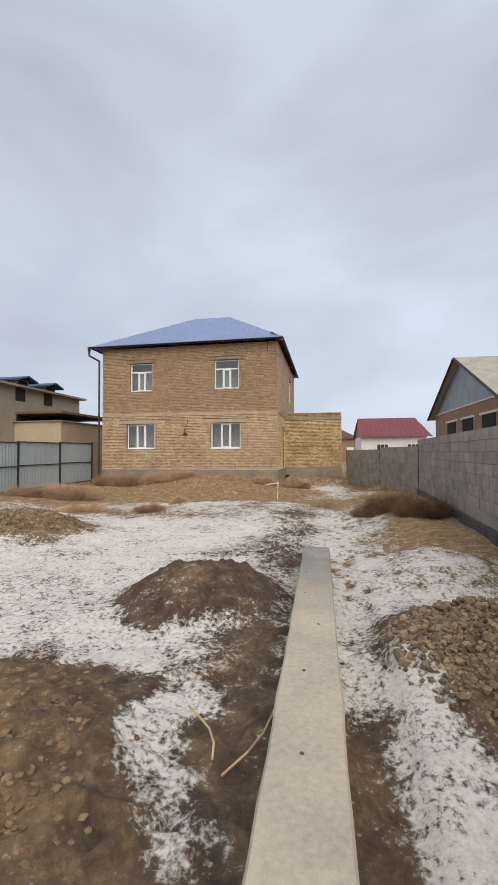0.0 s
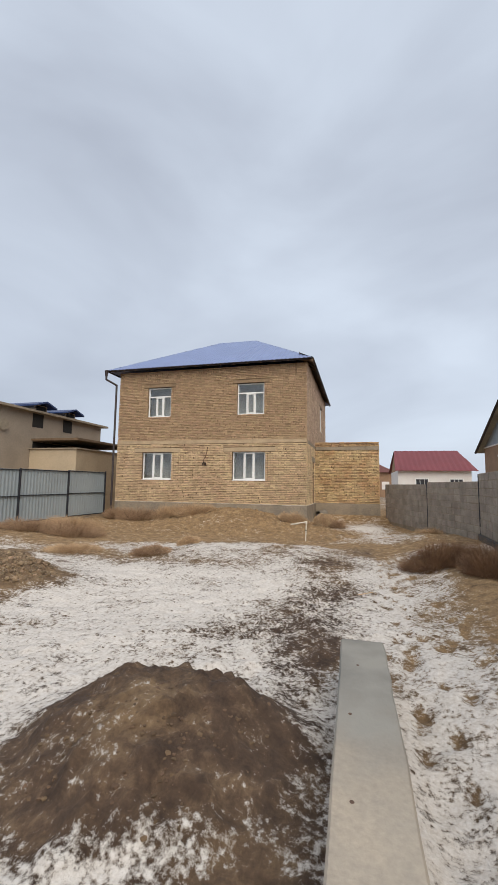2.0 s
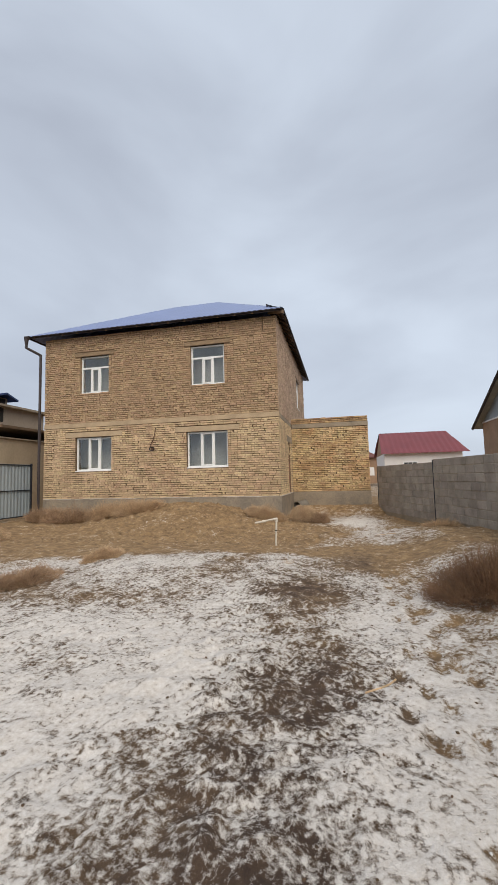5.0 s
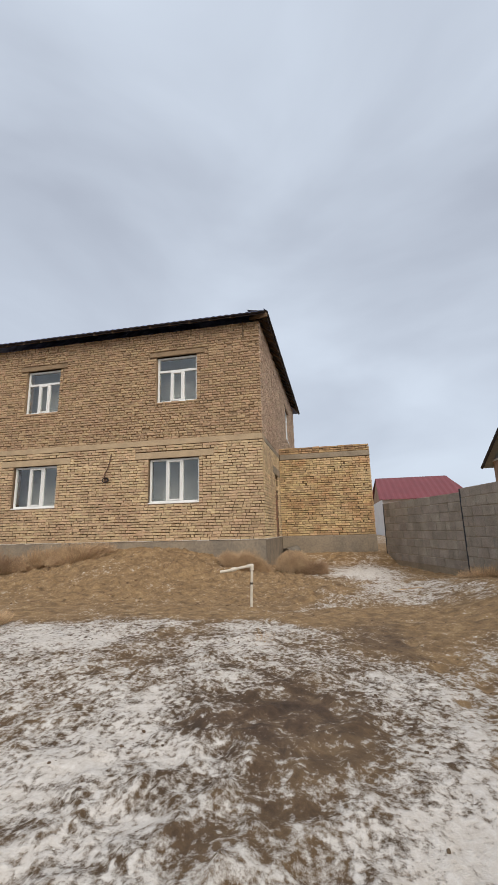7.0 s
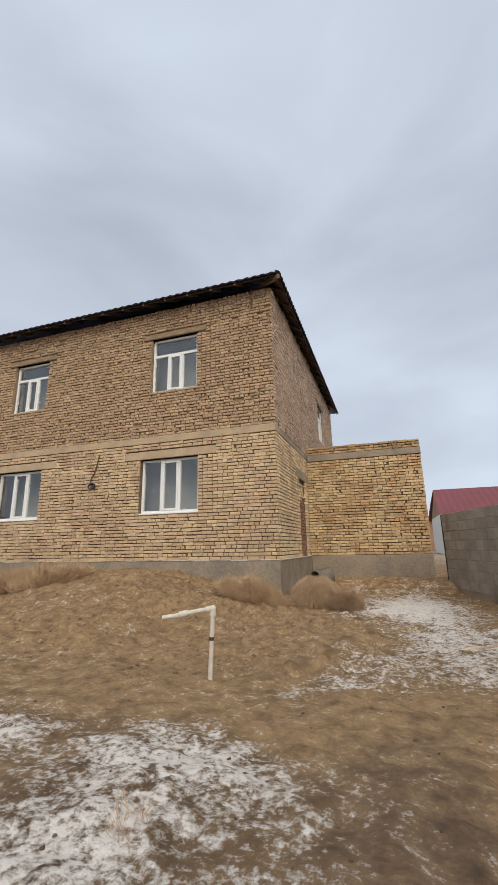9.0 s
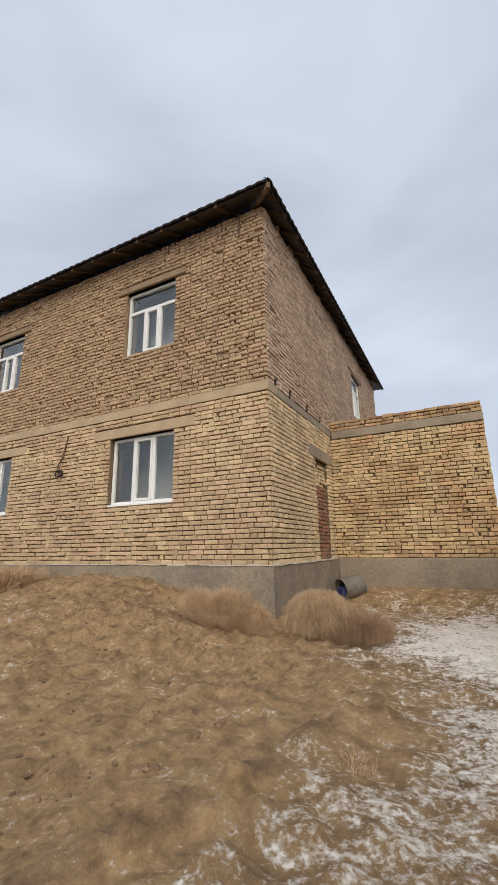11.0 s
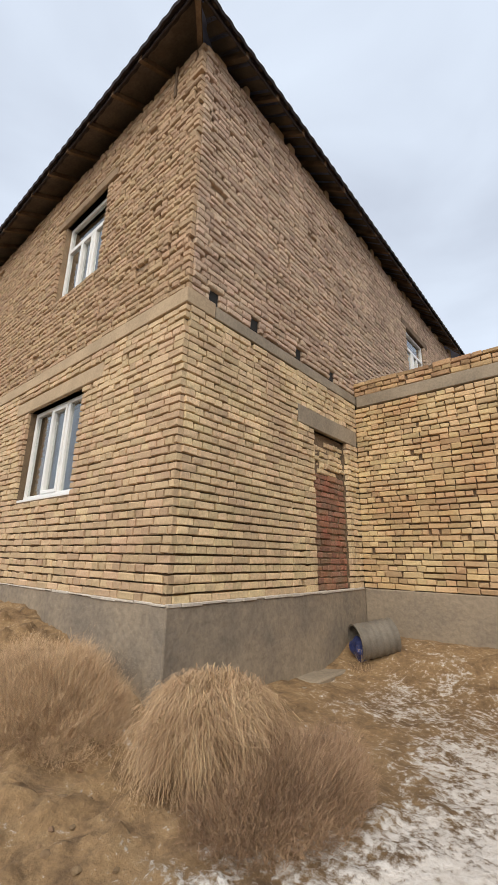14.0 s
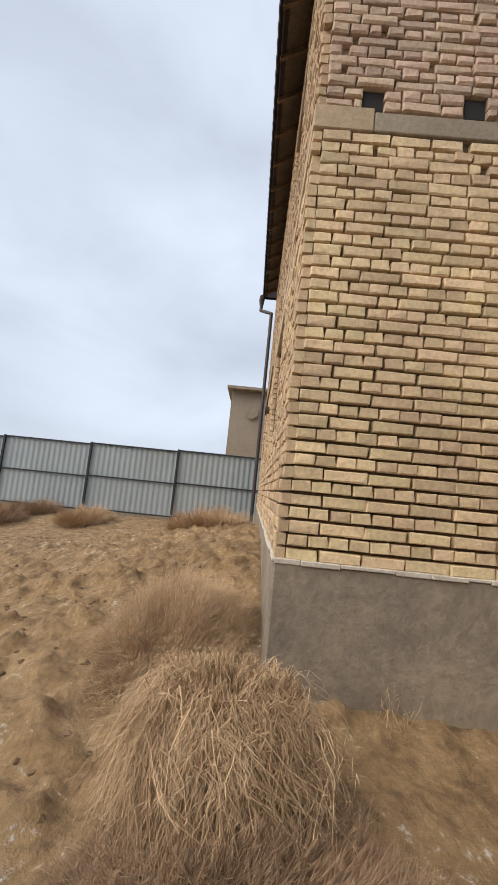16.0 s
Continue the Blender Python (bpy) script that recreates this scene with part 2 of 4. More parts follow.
def beam_material():
    """Pale cement skin on the older pour, damp grey concrete towards the far end."""
    m = material("two_tone_concrete_beam", (0.54, 0.45, 0.345), 0.9, var=0.2, scale=1.6, fine=30, bump=0.5, second=(0.42, 0.36, 0.29))
    n, l = m.node_tree.nodes, m.node_tree.links
    b = n["Principled BSDF"]
    old = b.inputs["Base Color"].links[0].from_socket
    geo, sep, ns = n.new("ShaderNodeNewGeometry"), n.new("ShaderNodeSeparateXYZ"), n.new("ShaderNodeTexNoise")
    ns.inputs["Scale"].default_value, ns.inputs["Detail"].default_value = 2.2, 6
    l.new(geo.outputs["Position"], sep.inputs[0])
    l.new(geo.outputs["Position"], ns.inputs["Vector"])
    add = n.new("ShaderNodeMath")
    add.operation = "MULTIPLY_ADD"
    add.inputs[1].default_value = 2.6
    l.new(ns.outputs["Fac"], add.inputs[0])
    l.new(sep.outputs["Y"], add.inputs[2])
    mr = n.new("ShaderNodeMapRange")
    mr.inputs["From Min"].default_value, mr.inputs["From Max"].default_value = 4.1, 6.3
    l.new(add.outputs[0], mr.inputs["Value"])
    ramp = n.new("ShaderNodeValToRGB")
    ramp.color_ramp.elements[0].position, ramp.color_ramp.elements[0].color = 0.35, (0.17, 0.165, 0.15, 1)
    ramp.color_ramp.elements[1].position, ramp.color_ramp.elements[1].color = 0.68, (0.30, 0.285, 0.25, 1)
    l.new(ns.outputs["Fac"], ramp.inputs["Fac"])
    mix = n.new("ShaderNodeMix")
    mix.data_type = "RGBA"
    l.new(mr.outputs["Result"], mix.inputs[0])
    l.new(old, mix.inputs[6])
    l.new(ramp.outputs["Color"], mix.inputs[7])
    l.new(mix.outputs[2], b.inputs["Base Color"])
    return m


M_BEAM = beam_material()


# ---- building helpers ----
def mesh_ob(name, bm, mat, parent=None, label="", smooth=False):
    me = bpy.data.meshes.new(name)
    bm.normal_update()
    bm.to_mesh(me)
    bm.free()
    if smooth:
        for p in me.polygons:
            p.use_smooth = True
    for mm in mat if isinstance(mat, (list, tuple)) else [mat]:
        me.materials.append(mm)
    ob = new(name, me)
    if parent:
        ob.parent = parent
    if label:
        tagged(ob, label)
    return ob


def part(name, bm, mat, parent, label="", smooth=False):
    return mesh_ob(name, bm, mat, parent, label, smooth)


def thing(name, label, category, group="", kind="", at=(0, 0, 0), rz=0):
    ob = new(name)
    ob.empty_display_size = 0.1
    ob.matrix_basis = pose(*at, 0, 0, rz)
    return tagged(ob, label, category, group, kind)


def box(bm, x0, x1, y0, y1, z0, z1, bevel=0.0):
    if min(x1 - x0, y1 - y0, z1 - z0) <= 0:
        return []
    g = bmesh.ops.create_cube(bm, size=1)
    for v in g["verts"]:
        v.co = Vector((x0 + (v.co.x + 0.5) * (x1 - x0), y0 + (v.co.y + 0.5) * (y1 - y0), z0 + (v.co.z + 0.5) * (z1 - z0)))
    if bevel:
        es = list({e for v in g["verts"] for e in v.link_edges})
        bmesh.ops.bevel(bm, geom=es, offset=bevel, segments=1, affect="EDGES")
    return g["verts"]


def boxes(*rows, bevel=0.0):
    bm = bmesh.new()
    for r in rows:
        box(bm, *r, bevel=bevel)
    return bm


def tube(bm, a, b, r0, r1=None, seg=10, cap=True):
    a, b = Vector(a), Vector(b)
    d = b - a
    m = Matrix.Translation((a + b) / 2) @ d.to_track_quat("Z", "Y").to_matrix().to_4x4()
    bmesh.ops.create_cone(bm, cap_ends=cap, segments=seg, radius1=r0, radius2=r1 if r1 is not None else r0, depth=d.length, matrix=m)


def poly_tube(points, r, seg=8):
    bm = bmesh.new()
    for a, b in zip(points, points[1:]):
        tube(bm, a, b, r, seg=seg)
    for p in points[1:-1]:
        bmesh.ops.create_uvsphere(bm, u_segments=seg, v_segments=6, radius=r * 1.02, matrix=Matrix.Translation(p))
    return bm


def quad_mesh(name, verts, faces, mat, parent=None, label="", smooth=False):
    me = bpy.data.meshes.new(name)
    me.from_pydata(verts, [], faces)
    me.update()
    for p in me.polygons:
        p.use_smooth = smooth
    me.materials.append(mat)
    ob = new(name, me)
    if parent:
        ob.parent = parent
    if label:
        tagged(ob, label)
    return ob


rng = np.random.RandomState(7)


TABLES = {}


def lattice(x, y, seed):
    """Smooth value noise in the plan, 0 to 1."""
    if seed not in TABLES:
        TABLES[seed] = np.random.RandomState(seed).rand(256, 256)
    table = TABLES[seed]
    xi, yi = np.floor(x).astype(int), np.floor(y).astype(int)
    fx, fy = x - xi, y - yi
    fx, fy = fx * fx * (3 - 2 * fx), fy * fy * (3 - 2 * fy)
    a, b = table[xi % 256, yi % 256], table[(xi + 1) % 256, yi % 256]
    c, d = table[xi % 256, (yi + 1) % 256], table[(xi + 1) % 256, (yi + 1) % 256]
    return (a * (1 - fx) + b * fx) * (1 - fy) + (c * (1 - fx) + d * fx) * fy


def fractal(x, y, scale, octaves=4, seed=1):
    total, amp, norm = 0, 1.0, 0
    for o in range(octaves):
        total = total + amp * lattice(x * scale + 17.3 * o, y * scale + 5.1 * o, seed + o)
        norm += amp
        amp, scale = amp * 0.5, scale * 2.03
    return total / norm


def step(a, b, v):
    t = np.clip((v - a) / (b - a), 0, 1)
    return t * t * (3 - 2 * t)


def hump(x, y, cx, cy, rx, ry, power=1.0):
    d = ((x - cx) / rx) ** 2 + ((y - cy) / ry) ** 2
    return np.exp(-d ** power)


def wobble(x, y):
    return x + 0.5 * (fractal(x, y, 0.9, 3, 31) - 0.5), y + 0.5 * (fractal(x, y, 0.9, 3, 41) - 0.5)


def terrain(x, y):
    """The height of the ground without its fine relief."""
    z = -0.17 + 0 * x
    z = z + 0.70 * hump(x, y, -5.7, 19.7, 3.0, 2.5, 1.3)
    z = z + 0.28 * step(0.7, 2.0, x) * step(4.5, 7.5, y) * (1 - step(15.5, 19.5, y))
    z = z + 0.16 * step(-8.5, -11.5, x)
    z = z + 0.33 * step(21.7, 22.8, y) * step(-2.9, -2.2, x)
    z = z + 0.12 * hump(x, y, -2.6, 12.6, 2.0, 1.5)
    wx, wy = wobble(x, y)
    z = z + 0.38 * hump(wx, wy, -1.45, 4.45, 0.78, 0.75, 1.6)
    z = z + 0.24 * hump(wx, wy, -2.2, 1.2, 1.35, 1.5, 2.2)
    z = z + 0.42 * hump(wx, wy, 1.55, 3.3, 0.95, 0.95, 1.3)
    z = z + 0.42 * hump(wx, wy, -6.8, 7.7, 1.7, 1.2, 1.5) + 0.2 * hump(wx, wy, -8.2, 9.4, 1.4, 0.9, 1.5)
    z = z + 0.2 * hump(wx, wy, 1.6, 5.8, 0.75, 0.8, 1.3)
    z = z - 0.10 * hump(x, y, 0.35, 2.5, 0.22, 3.0, 2)
    return z


def ground_z(x, y):
    return float(terrain(np.array([float(x)]), np.array([float(y)]))[0])


# ---- ground: one sheet to the horizon ----
def span_lines(bands, far):
    """Grid lines through bands of (start, end, spacing), coarser and coarser outside."""
    a = [v for lo, hi, d in bands for v in np.arange(lo, hi - d * 0.5, d)]
    for sign in (1, -1):
        s, v = 0.08, a[-1] if sign > 0 else a[0]
        more = []
        while abs(v) < far:
            s *= 1.35
            v += sign * s
            more.append(v)
        a = a + more if sign > 0 else more[::-1] + a
    return np.array(a)


def build_ground():
    xs = span_lines([(-12.5, -4.5, 0.08), (-4.5, 2.2, 0.034), (2.2, 4.5, 0.08)], 900)
    ys = span_lines([(-1.0, 1.0, 0.08), (1.0, 20.2, 0.036), (20.2, 24.0, 0.06)], 1500)
    X, Y = np.meshgrid(xs, ys)
    Z = terrain(X, Y)
    near = step(-16, -12, X) * (1 - step(5, 8, X)) * step(-4, -1, Y) * (1 - step(25, 30, Y))
    rough = fractal(X, Y, 1.1, 4, 3) - 0.5
    clods = fractal(X, Y, 5.5, 3, 9) - 0.5
    fine = np.maximum(fractal(X, Y, 9, 3, 15) - 0.5, 0)
    ridged = 0.5 - np.abs(fractal(X, Y, 3.3, 4, 19) - 0.5) * 2
    soilness = np.clip(hump(X, Y, -2.2, 1.2, 1.6, 1.6, 2) + hump(X, Y, -5, 18.0, 4.6, 2.6, 2) + 0.8 * hump(X, Y, -1.45, 4.45, 0.9, 0.9, 2) + 0.7 * hump(X, Y, -1.1, 15.7, 1.0, 0.5, 1.5) + 0.5 * hump(X, Y, -1.0, 8.5, 0.9, 3.5, 2), 0, 1)
    Z = Z + near * (0.10 * rough + (0.05 + 0.055 * soilness) * clods + (0.05 + 0.2 * soilness) * fine + 0.018 * soilness * ridged)
    # the trodden line beside the beam and up to the house
    r = np.random.RandomState(77)
    prints = [(0.42 + 0.09 * (-1) ** k + r.normal(0, 0.05), 4.6 + 0.34 * k + r.normal(0, 0.06)) for k in range(28)] + [(r.uniform(0.1, 1.3), r.uniform(5, 11)) for k in range(45)]
    dents = sum(hump(X, Y, px, py, 0.055, 0.11, 1.5) for px, py in prints)
    Z = Z - 0.03 * dents
    # ruts of churned earth that run towards the bush
    rut = np.exp(-((X + 1.25 - 0.36 * (Y - 15.2)) / 0.12) ** 2) * step(14.6, 15.3, Y) * (1 - step(17.0, 18.0, Y))
    Z = Z + rut * (0.05 + 0.12 * (fractal(X, Y, 7, 3, 81) - 0.45))
    wx, wy = X + 0.9 * (fractal(X, Y, 0.9, 5, 51) - 0.5), Y + 0.9 * (fractal(X, Y, 0.9, 5, 61) - 0.5)
    # snow: the open plot, the strip beside the soil heap, the trodden way to the annex
    snow = 0.88 * step(2.6, 3.0, wy) * (1 - step(13.3, 14.3, wy + 0.25 * np.maximum(-wx - 4, 0)))
    snow = snow * (1 - 0.22 * step(9.0, 11.5, wy)) * (1 - 0.22 * step(0.3, 0.9, wx) * step(4.5, 6, wy))
    snow = np.maximum(snow, 0.95 * hump(wx, wy, -0.78, 2.1, 0.26, 0.85, 2))
    snow = np.maximum(snow, 1.05 * hump(wx, wy, 0.62, 1.8, 0.38, 1.5, 2))
    way = step(0.0, 0.5, wx + 1.05 - 0.33 * (wy - 15.6)) * step(14.4, 15.2, wy) * (1 - step(17.6, 18.4, wy))
    snow = np.maximum(snow, 0.6 * way * (1 - step(1.5, 2.0, wx)))
    snow = np.maximum(snow, 0.85 * hump(wx, wy, 0.2, 19.9, 1.15, 2.3, 2))
    snow = np.maximum(snow, 0.55 * hump(wx, wy, -0.8, 21.6, 0.9, 0.9, 2))
    for cx, cy, rx, ry, k in ((-1.45, 4.45, 0.86, 0.74, 1.9), (-2.5, 1.1, 1.45, 1.62, 1.6), (1.6, 3.3, 1.12, 1.0, 1.8), (-6.9, 7.7, 1.9, 1.3, 1.5), (-8.4, 9.4, 1.5, 1.0, 1.1),
                              (-0.36, 2.2, 0.2, 2.4, 1.0), (-0.55, 3.4, 0.3, 0.6, 0.7), (-0.68, 5.9, 0.3, 1.0, 0.62), (-1.75, 6.5, 0.42, 0.55, 0.5), (-0.85, 7.3, 0.5, 1.1, 0.85),
                              (-0.35, 8.9, 0.4, 0.7, 0.75), (-0.9, 11.35, 0.4, 0.75, 0.75), (-0.7, 10.3, 0.35, 0.7, 0.6), (-1.5, 11.4, 0.35, 0.3, 0.45), (0.35, 14.1, 0.85, 1.35, 0.95), (-0.05, 12.8, 0.45, 0.4, 0.5),
                              (-2.05, 12.9, 0.35, 0.6, 0.85), (-2.3, 12.0, 0.5, 0.4, 0.5), (-3.4, 10.8, 0.8, 0.4, 0.4), (-6.2, 10.9, 1.9, 0.55, 0.75), (-9.3, 12.2, 2.2, 1.1, 0.8),
                              (2.5, 9.6, 1.1, 2.6, 1.1), (1.6, 7.6, 0.8, 0.8, 0.45), (2.3, 6.9, 0.6, 1.2, 0.7), (0.6, 15.1, 0.9, 0.4, 0.4)):
        snow = snow - (k * hump(wx, wy, cx, cy, rx, ry, 2) if k > 1 else 0.62 * k * hump(wx, wy, cx, cy, rx * 1.1, ry * 1.1, 1))
    snow = np.maximum(snow, 0.95 * hump(wx, wy, 0.6, 2.3, 0.34, 1.3, 2))
    snow = snow - 0.5 * np.clip(dents, 0, 1)
    snow = np.maximum(snow, 0.75 * hump(wx, wy, 1.6, 5.8, 0.75, 0.7, 2))
    snow = snow * (1 - step(-1.5, -2.3, wx) * step(13.3, 14.3, wy))
    far_out = np.clip(step(26, 34, Y) + step(-13, -20, X) + step(6, 12, X), 0, 1)
    snow = snow * (1 - far_out) + 0.3 * far_out
    # bare earth: dark soil near the beam, tan sand towards the house
    sand = 0.16 - 0.2 * hump(wx, wy, -1.45, 4.45, 0.9, 0.8, 2) + 0.4 * step(4.6, 6.0, wy) + 0.55 * step(12.6, 14.6, wy) + 0.5 * step(0.1, 0.4, X) * step(4.0, 5.0, Y) + 0.4 * step(0.9, 1.7, X) * step(5, 6.5, Y) + 0.5 * step(-4, -8, wx) * step(9, 12, wy)
    sand = sand + 0.36 * hump(wx, wy, -2.5, 1.1, 1.3, 1.4, 2) + 0.4 * hump(wx, wy, -1.42, 4.35, 0.36, 0.34, 1.5)
    for cx, cy, rx, ry, k in ((-0.68, 5.9, 0.35, 1.0, 0.5), (-1.75, 6.5, 0.5, 0.6, 0.4), (-0.85, 7.3, 0.6, 1.2, 0.55), (-0.35, 8.9, 0.5, 0.8, 0.5), (-0.9, 11.35, 0.45, 0.8, 0.45), (-1.5, 11.4, 0.4, 0.35, 0.35)):
        sand = sand - k * hump(wx, wy, cx, cy, rx, ry, 1)
    sand = sand - 0.3 * hump(wx, wy, -5, 19.0, 3.2, 1.2, 2) * (fractal(X, Y, 1.5, 3, 71) > 0.45) - 0.42 * hump(wx, wy, 0.2, 13.7, 0.7, 0.9, 2) - 0.55 * rut * (fractal(X, Y, 2.5, 3, 91) > 0.45)
    verts = np.stack([X, Y, Z], -1).reshape(-1, 3)
    nx, ny = len(xs), len(ys)
    i = (np.arange(ny - 1)[:, None] * nx + np.arange(nx - 1)[None]).reshape(-1)
    faces = np.stack([i, i + 1, i + nx + 1, i + nx], -1)
    me = bpy.data.meshes.new("ground")
    me.from_pydata(verts.tolist(), [], faces.tolist())
    for p_name, data in (("snow", snow), ("sand", np.clip(sand, 0, 1))):
        at = me.attributes.new(p_name, "FLOAT", "POINT")
        at.data.foreach_set("value", data.reshape(-1).astype(np.float32))
    me.polygons.foreach_set("use_smooth", np.ones(len(me.polygons), bool))
    me.materials.append(M_GROUND)
    return tagged(new("ground", me), "bare sandy ground with patchy thin snow and clods", "ground", kind="structure")


build_ground()


def world_of(o):
    m = o.matrix_parent_inverse @ o.matrix_basis
    return world_of(o.parent) @ m if o.parent else o.matrix_basis.copy()


def under(ob, parent):
    """Parents ob so that its world coordinates stay as they are."""
    ob.parent = parent
    ob.matrix_parent_inverse = world_of(parent).inverted()
    return ob


def wpart(name, bm, mat, parent, label="", smooth=False):
    if name == "wall":
        bmesh.ops.remove_doubles(bm, verts=bm.verts[:], dist=0.0005)
    return under(mesh_ob(name, bm, mat, None, label, smooth), parent)


FACES = [(0, 1, 5, 4), (1, 2, 6, 5), (2, 3, 7, 6), (3, 0, 4, 7), (4, 5, 9, 8), (5, 6, 10, 9), (6, 7, 11, 10), (7, 4, 8, 11), (8, 9, 10, 11)]


def brick_verts(w, h, depth, ch, r):
    """A brick's corners in wall axes (along, out, up): face at out = 0, slightly uneven."""
    j = lambda a: r.uniform(-a, a)
    k = [(0, 0), (w, 0), (w, h), (0, h)]
    v = [(a, -depth, b) for a, b in k]
    v += [(a + j(0.006), -ch, b + j(0.006)) for a, b in k]
    v += [(min(max(a, ch), w - ch) + j(0.002), j(0.004), min(max(b, ch), h - ch) + j(0.004)) for a, b in k]
    return v


def lay_bricks(wall, origin, along, out, length, z0, z1, courses, mats, holes=(), near=None, seed=1, long=0.25, short=0.12, joint=0.010, bed=0.016, ch=0.006, missing=0.0, depth=0.06, rough=0.007, alternate=True, gaps=0.05, name="brick"):
    """Bricks in front of a wall's core: those in the stretch near are single parts, the rest one mesh."""
    r = random.Random(seed)
    along, out, origin = Vector(along), Vector(out), Vector(origin)
    pitch = (z1 - z0) / courses
    verts, faces, singles = [], [], []
    for c in range(courses):
        zb = z0 + c * pitch
        free = [(0.0, length)]
        for a, b, h0, h1 in holes:
            if zb + pitch * 0.5 > h0 and zb + pitch * 0.5 < h1:
                nxt = []
                for s, e in free:
                    if b <= s or a >= e:
                        nxt.append((s, e))
                    else:
                        if a > s:
                            nxt.append((s, a))
                        if b < e:
                            nxt.append((b, e))
                free = nxt
        heads = alternate and (c % 2 == 1)
        for s, e in free:
            u = s
            first = True
            while u < e - 0.03:
                w = short if (heads or r.random() < 0.10) else long
                if first and not heads and s > 0:
                    w = short
                if first and not heads and s == 0:
                    w = 0.185 if alternate else (long if c % 2 else short)
                w += r.uniform(-0.006, 0.006)
                first = False
                if u + w > e - 0.05:
                    w = e - u
                if r.random() >= missing:
                    singles_here = near and near[0] < u + w / 2 < near[1] and near[2] < zb < near[3] and len(singles) < 300
                    off = r.uniform(-rough, rough)
                    if singles_here:
                        singles.append((u, zb, w - joint, pitch - bed, off))
                    else:
                        b0 = len(verts)
                        bh = pitch - bed + r.uniform(-0.007, 0.009)
                        gap = r.uniform(0.015, 0.05) if r.random() < gaps and w > 0.1 else 0.0
                        for a, o, t in brick_verts(w - joint - gap, bh, depth, ch, r):
                            p = origin + along * (u + a) + out * (o + off)
                            verts.append((p.x, p.y, origin.z + zb + t))
                        faces += [tuple(q + b0 for q in f) for f in FACES]
                u += w
    flip = along.cross(Vector((0, 0, 1))).dot(out) < 0
    if flip:
        faces = [f[::-1] for f in faces]
    if verts:
        ob = quad_mesh("brickwork", verts, faces, mats[0])
        under(ob, wall)
        tagged(ob, kind="stuff")
    cache = {}
    for u, zb, w, h, off in singles:
        key = (round(w / 0.012), r.randrange(3))
        if key not in cache:
            vs = []
            for a, o, t in brick_verts(w, h, depth, ch, r):
                p = along * a + out * o
                vs.append((p.x, p.y, t))
            me = bpy.data.meshes.new(name)
            me.from_pydata(vs, [], [f[::-1] for f in FACES] if flip else FACES)
            me.update()
            me.materials.append(mats[1])
            cache[key] = me
        ob = new(name, cache[key])
        ob.matrix_basis = Matrix.Translation(origin + along * u + out * off + Vector((0, 0, zb)))
        under(ob, wall)


# ---- the brick house ----
HX0, HX1, HY0, HY1 = -11.5, -2.25, 19.49, 29.7
ZP, ZB0, ZB1, ZT = 0.73, 3.44, 3.61, 7.0
SET = 0.045
LOW = [(-10.13, -8.60), (-5.62, -4.09)]
UPP = [(-9.95, -8.72), (-5.44, -4.16)]
house = thing("house", "unfinished two-storey yellow brick house with blue metal roof", "house", at=((HX0 + HX1) / 2, HY0, 0.0))

# front wall core with the openings
bm = bmesh.new()
T = 0.38
yf = HY0 + SET


def wall_with_holes(bm, x0, x1, z0, z1, holes, y0, y1):
    xs = sorted({x0, x1, *[h[0] for h in holes], *[h[1] for h in holes]})
    for a, b in zip(xs, xs[1:]):
        cut = [h for h in holes if h[0] <= a + 1e-6 and h[1] >= b - 1e-6]
        zz = z0
        for h in sorted(cut, key=lambda q: q[2]):
            box(bm, a, b, y0, y1, zz, h[2])
            zz = h[3]
        box(bm, a, b, y0, y1, zz, z1)


front_low = bmesh.new()
wall_with_holes(front_low, HX0 + SET, HX1 - SET, ZP, ZB0, [(a, b, 1.78, 3.06) for a, b in LOW], yf, HY0 + T)
wall_front = wpart("wall", front_low, M_MORTAR, house, "yellow brick ground-floor front wall with open joints")
front_up = bmesh.new()
wall_with_holes(front_up, HX0 + SET, HX1 - SET, ZB1, ZT, [(a, b, 4.74, 6.2) for a, b in UPP], yf, HY0 + T)
wall_front_up = wpart("wall", front_up, M_MORTAR_UP, house, "brown clay-smeared upper brick wall")
side_low = wpart("wall", boxes((HX1 - T, HX1 - SET, HY0 + T, 21.74, ZP, ZB0), (HX1 - T, HX1 - SET, 21.74, 22.62, 2.74, ZB0), (HX1 - T, HX1 - SET, 22.62, HY1, ZP, ZB0)), M_MORTAR, house, "stained yellow brick side wall")
bm = bmesh.new()
for a, b, z0, z1 in ((HY0 + T, 25.75, ZB1, ZT), (25.75, 26.95, ZB1, 4.75), (25.75, 26.95, 6.15, ZT), (26.95, HY1, ZB1, ZT)):
    box(bm, HX1 - T, HX1 - SET, a, b, z0, z1)
side_up = wpart("wall", bm, M_MORTAR_UP, house, "greyish pink brick upper side wall")
wpart("wall", boxes((HX0 + SET, HX0 + T, HY0 + T, HY1, ZP, ZT), (HX0 + T, HX1 - T, HY1 - T, HY1, ZP, ZT)), M_TAN, house, "plain brick rear walls")
# unseen pale wall set just behind the glass so the panes look lighter
wpart("interior", boxes((HX0 + T, HX1 - T, HY0 + 1.1, HY0 + 1.2, ZP, ZT), (HX0 + T, HX1 - T, HY0 + T, HY1 - T, 3.45, 3.6), (HX0 + T, HX1 - T, HY0 + T, HY1 - T, ZP - 0.1, ZP), (HX0 + T, HX1 - T, HY0 + T, HY1 - T, ZT - 0.1, ZT)), M_INTERIOR, house, "floors and a pale wall added close behind the panes to lighten them")

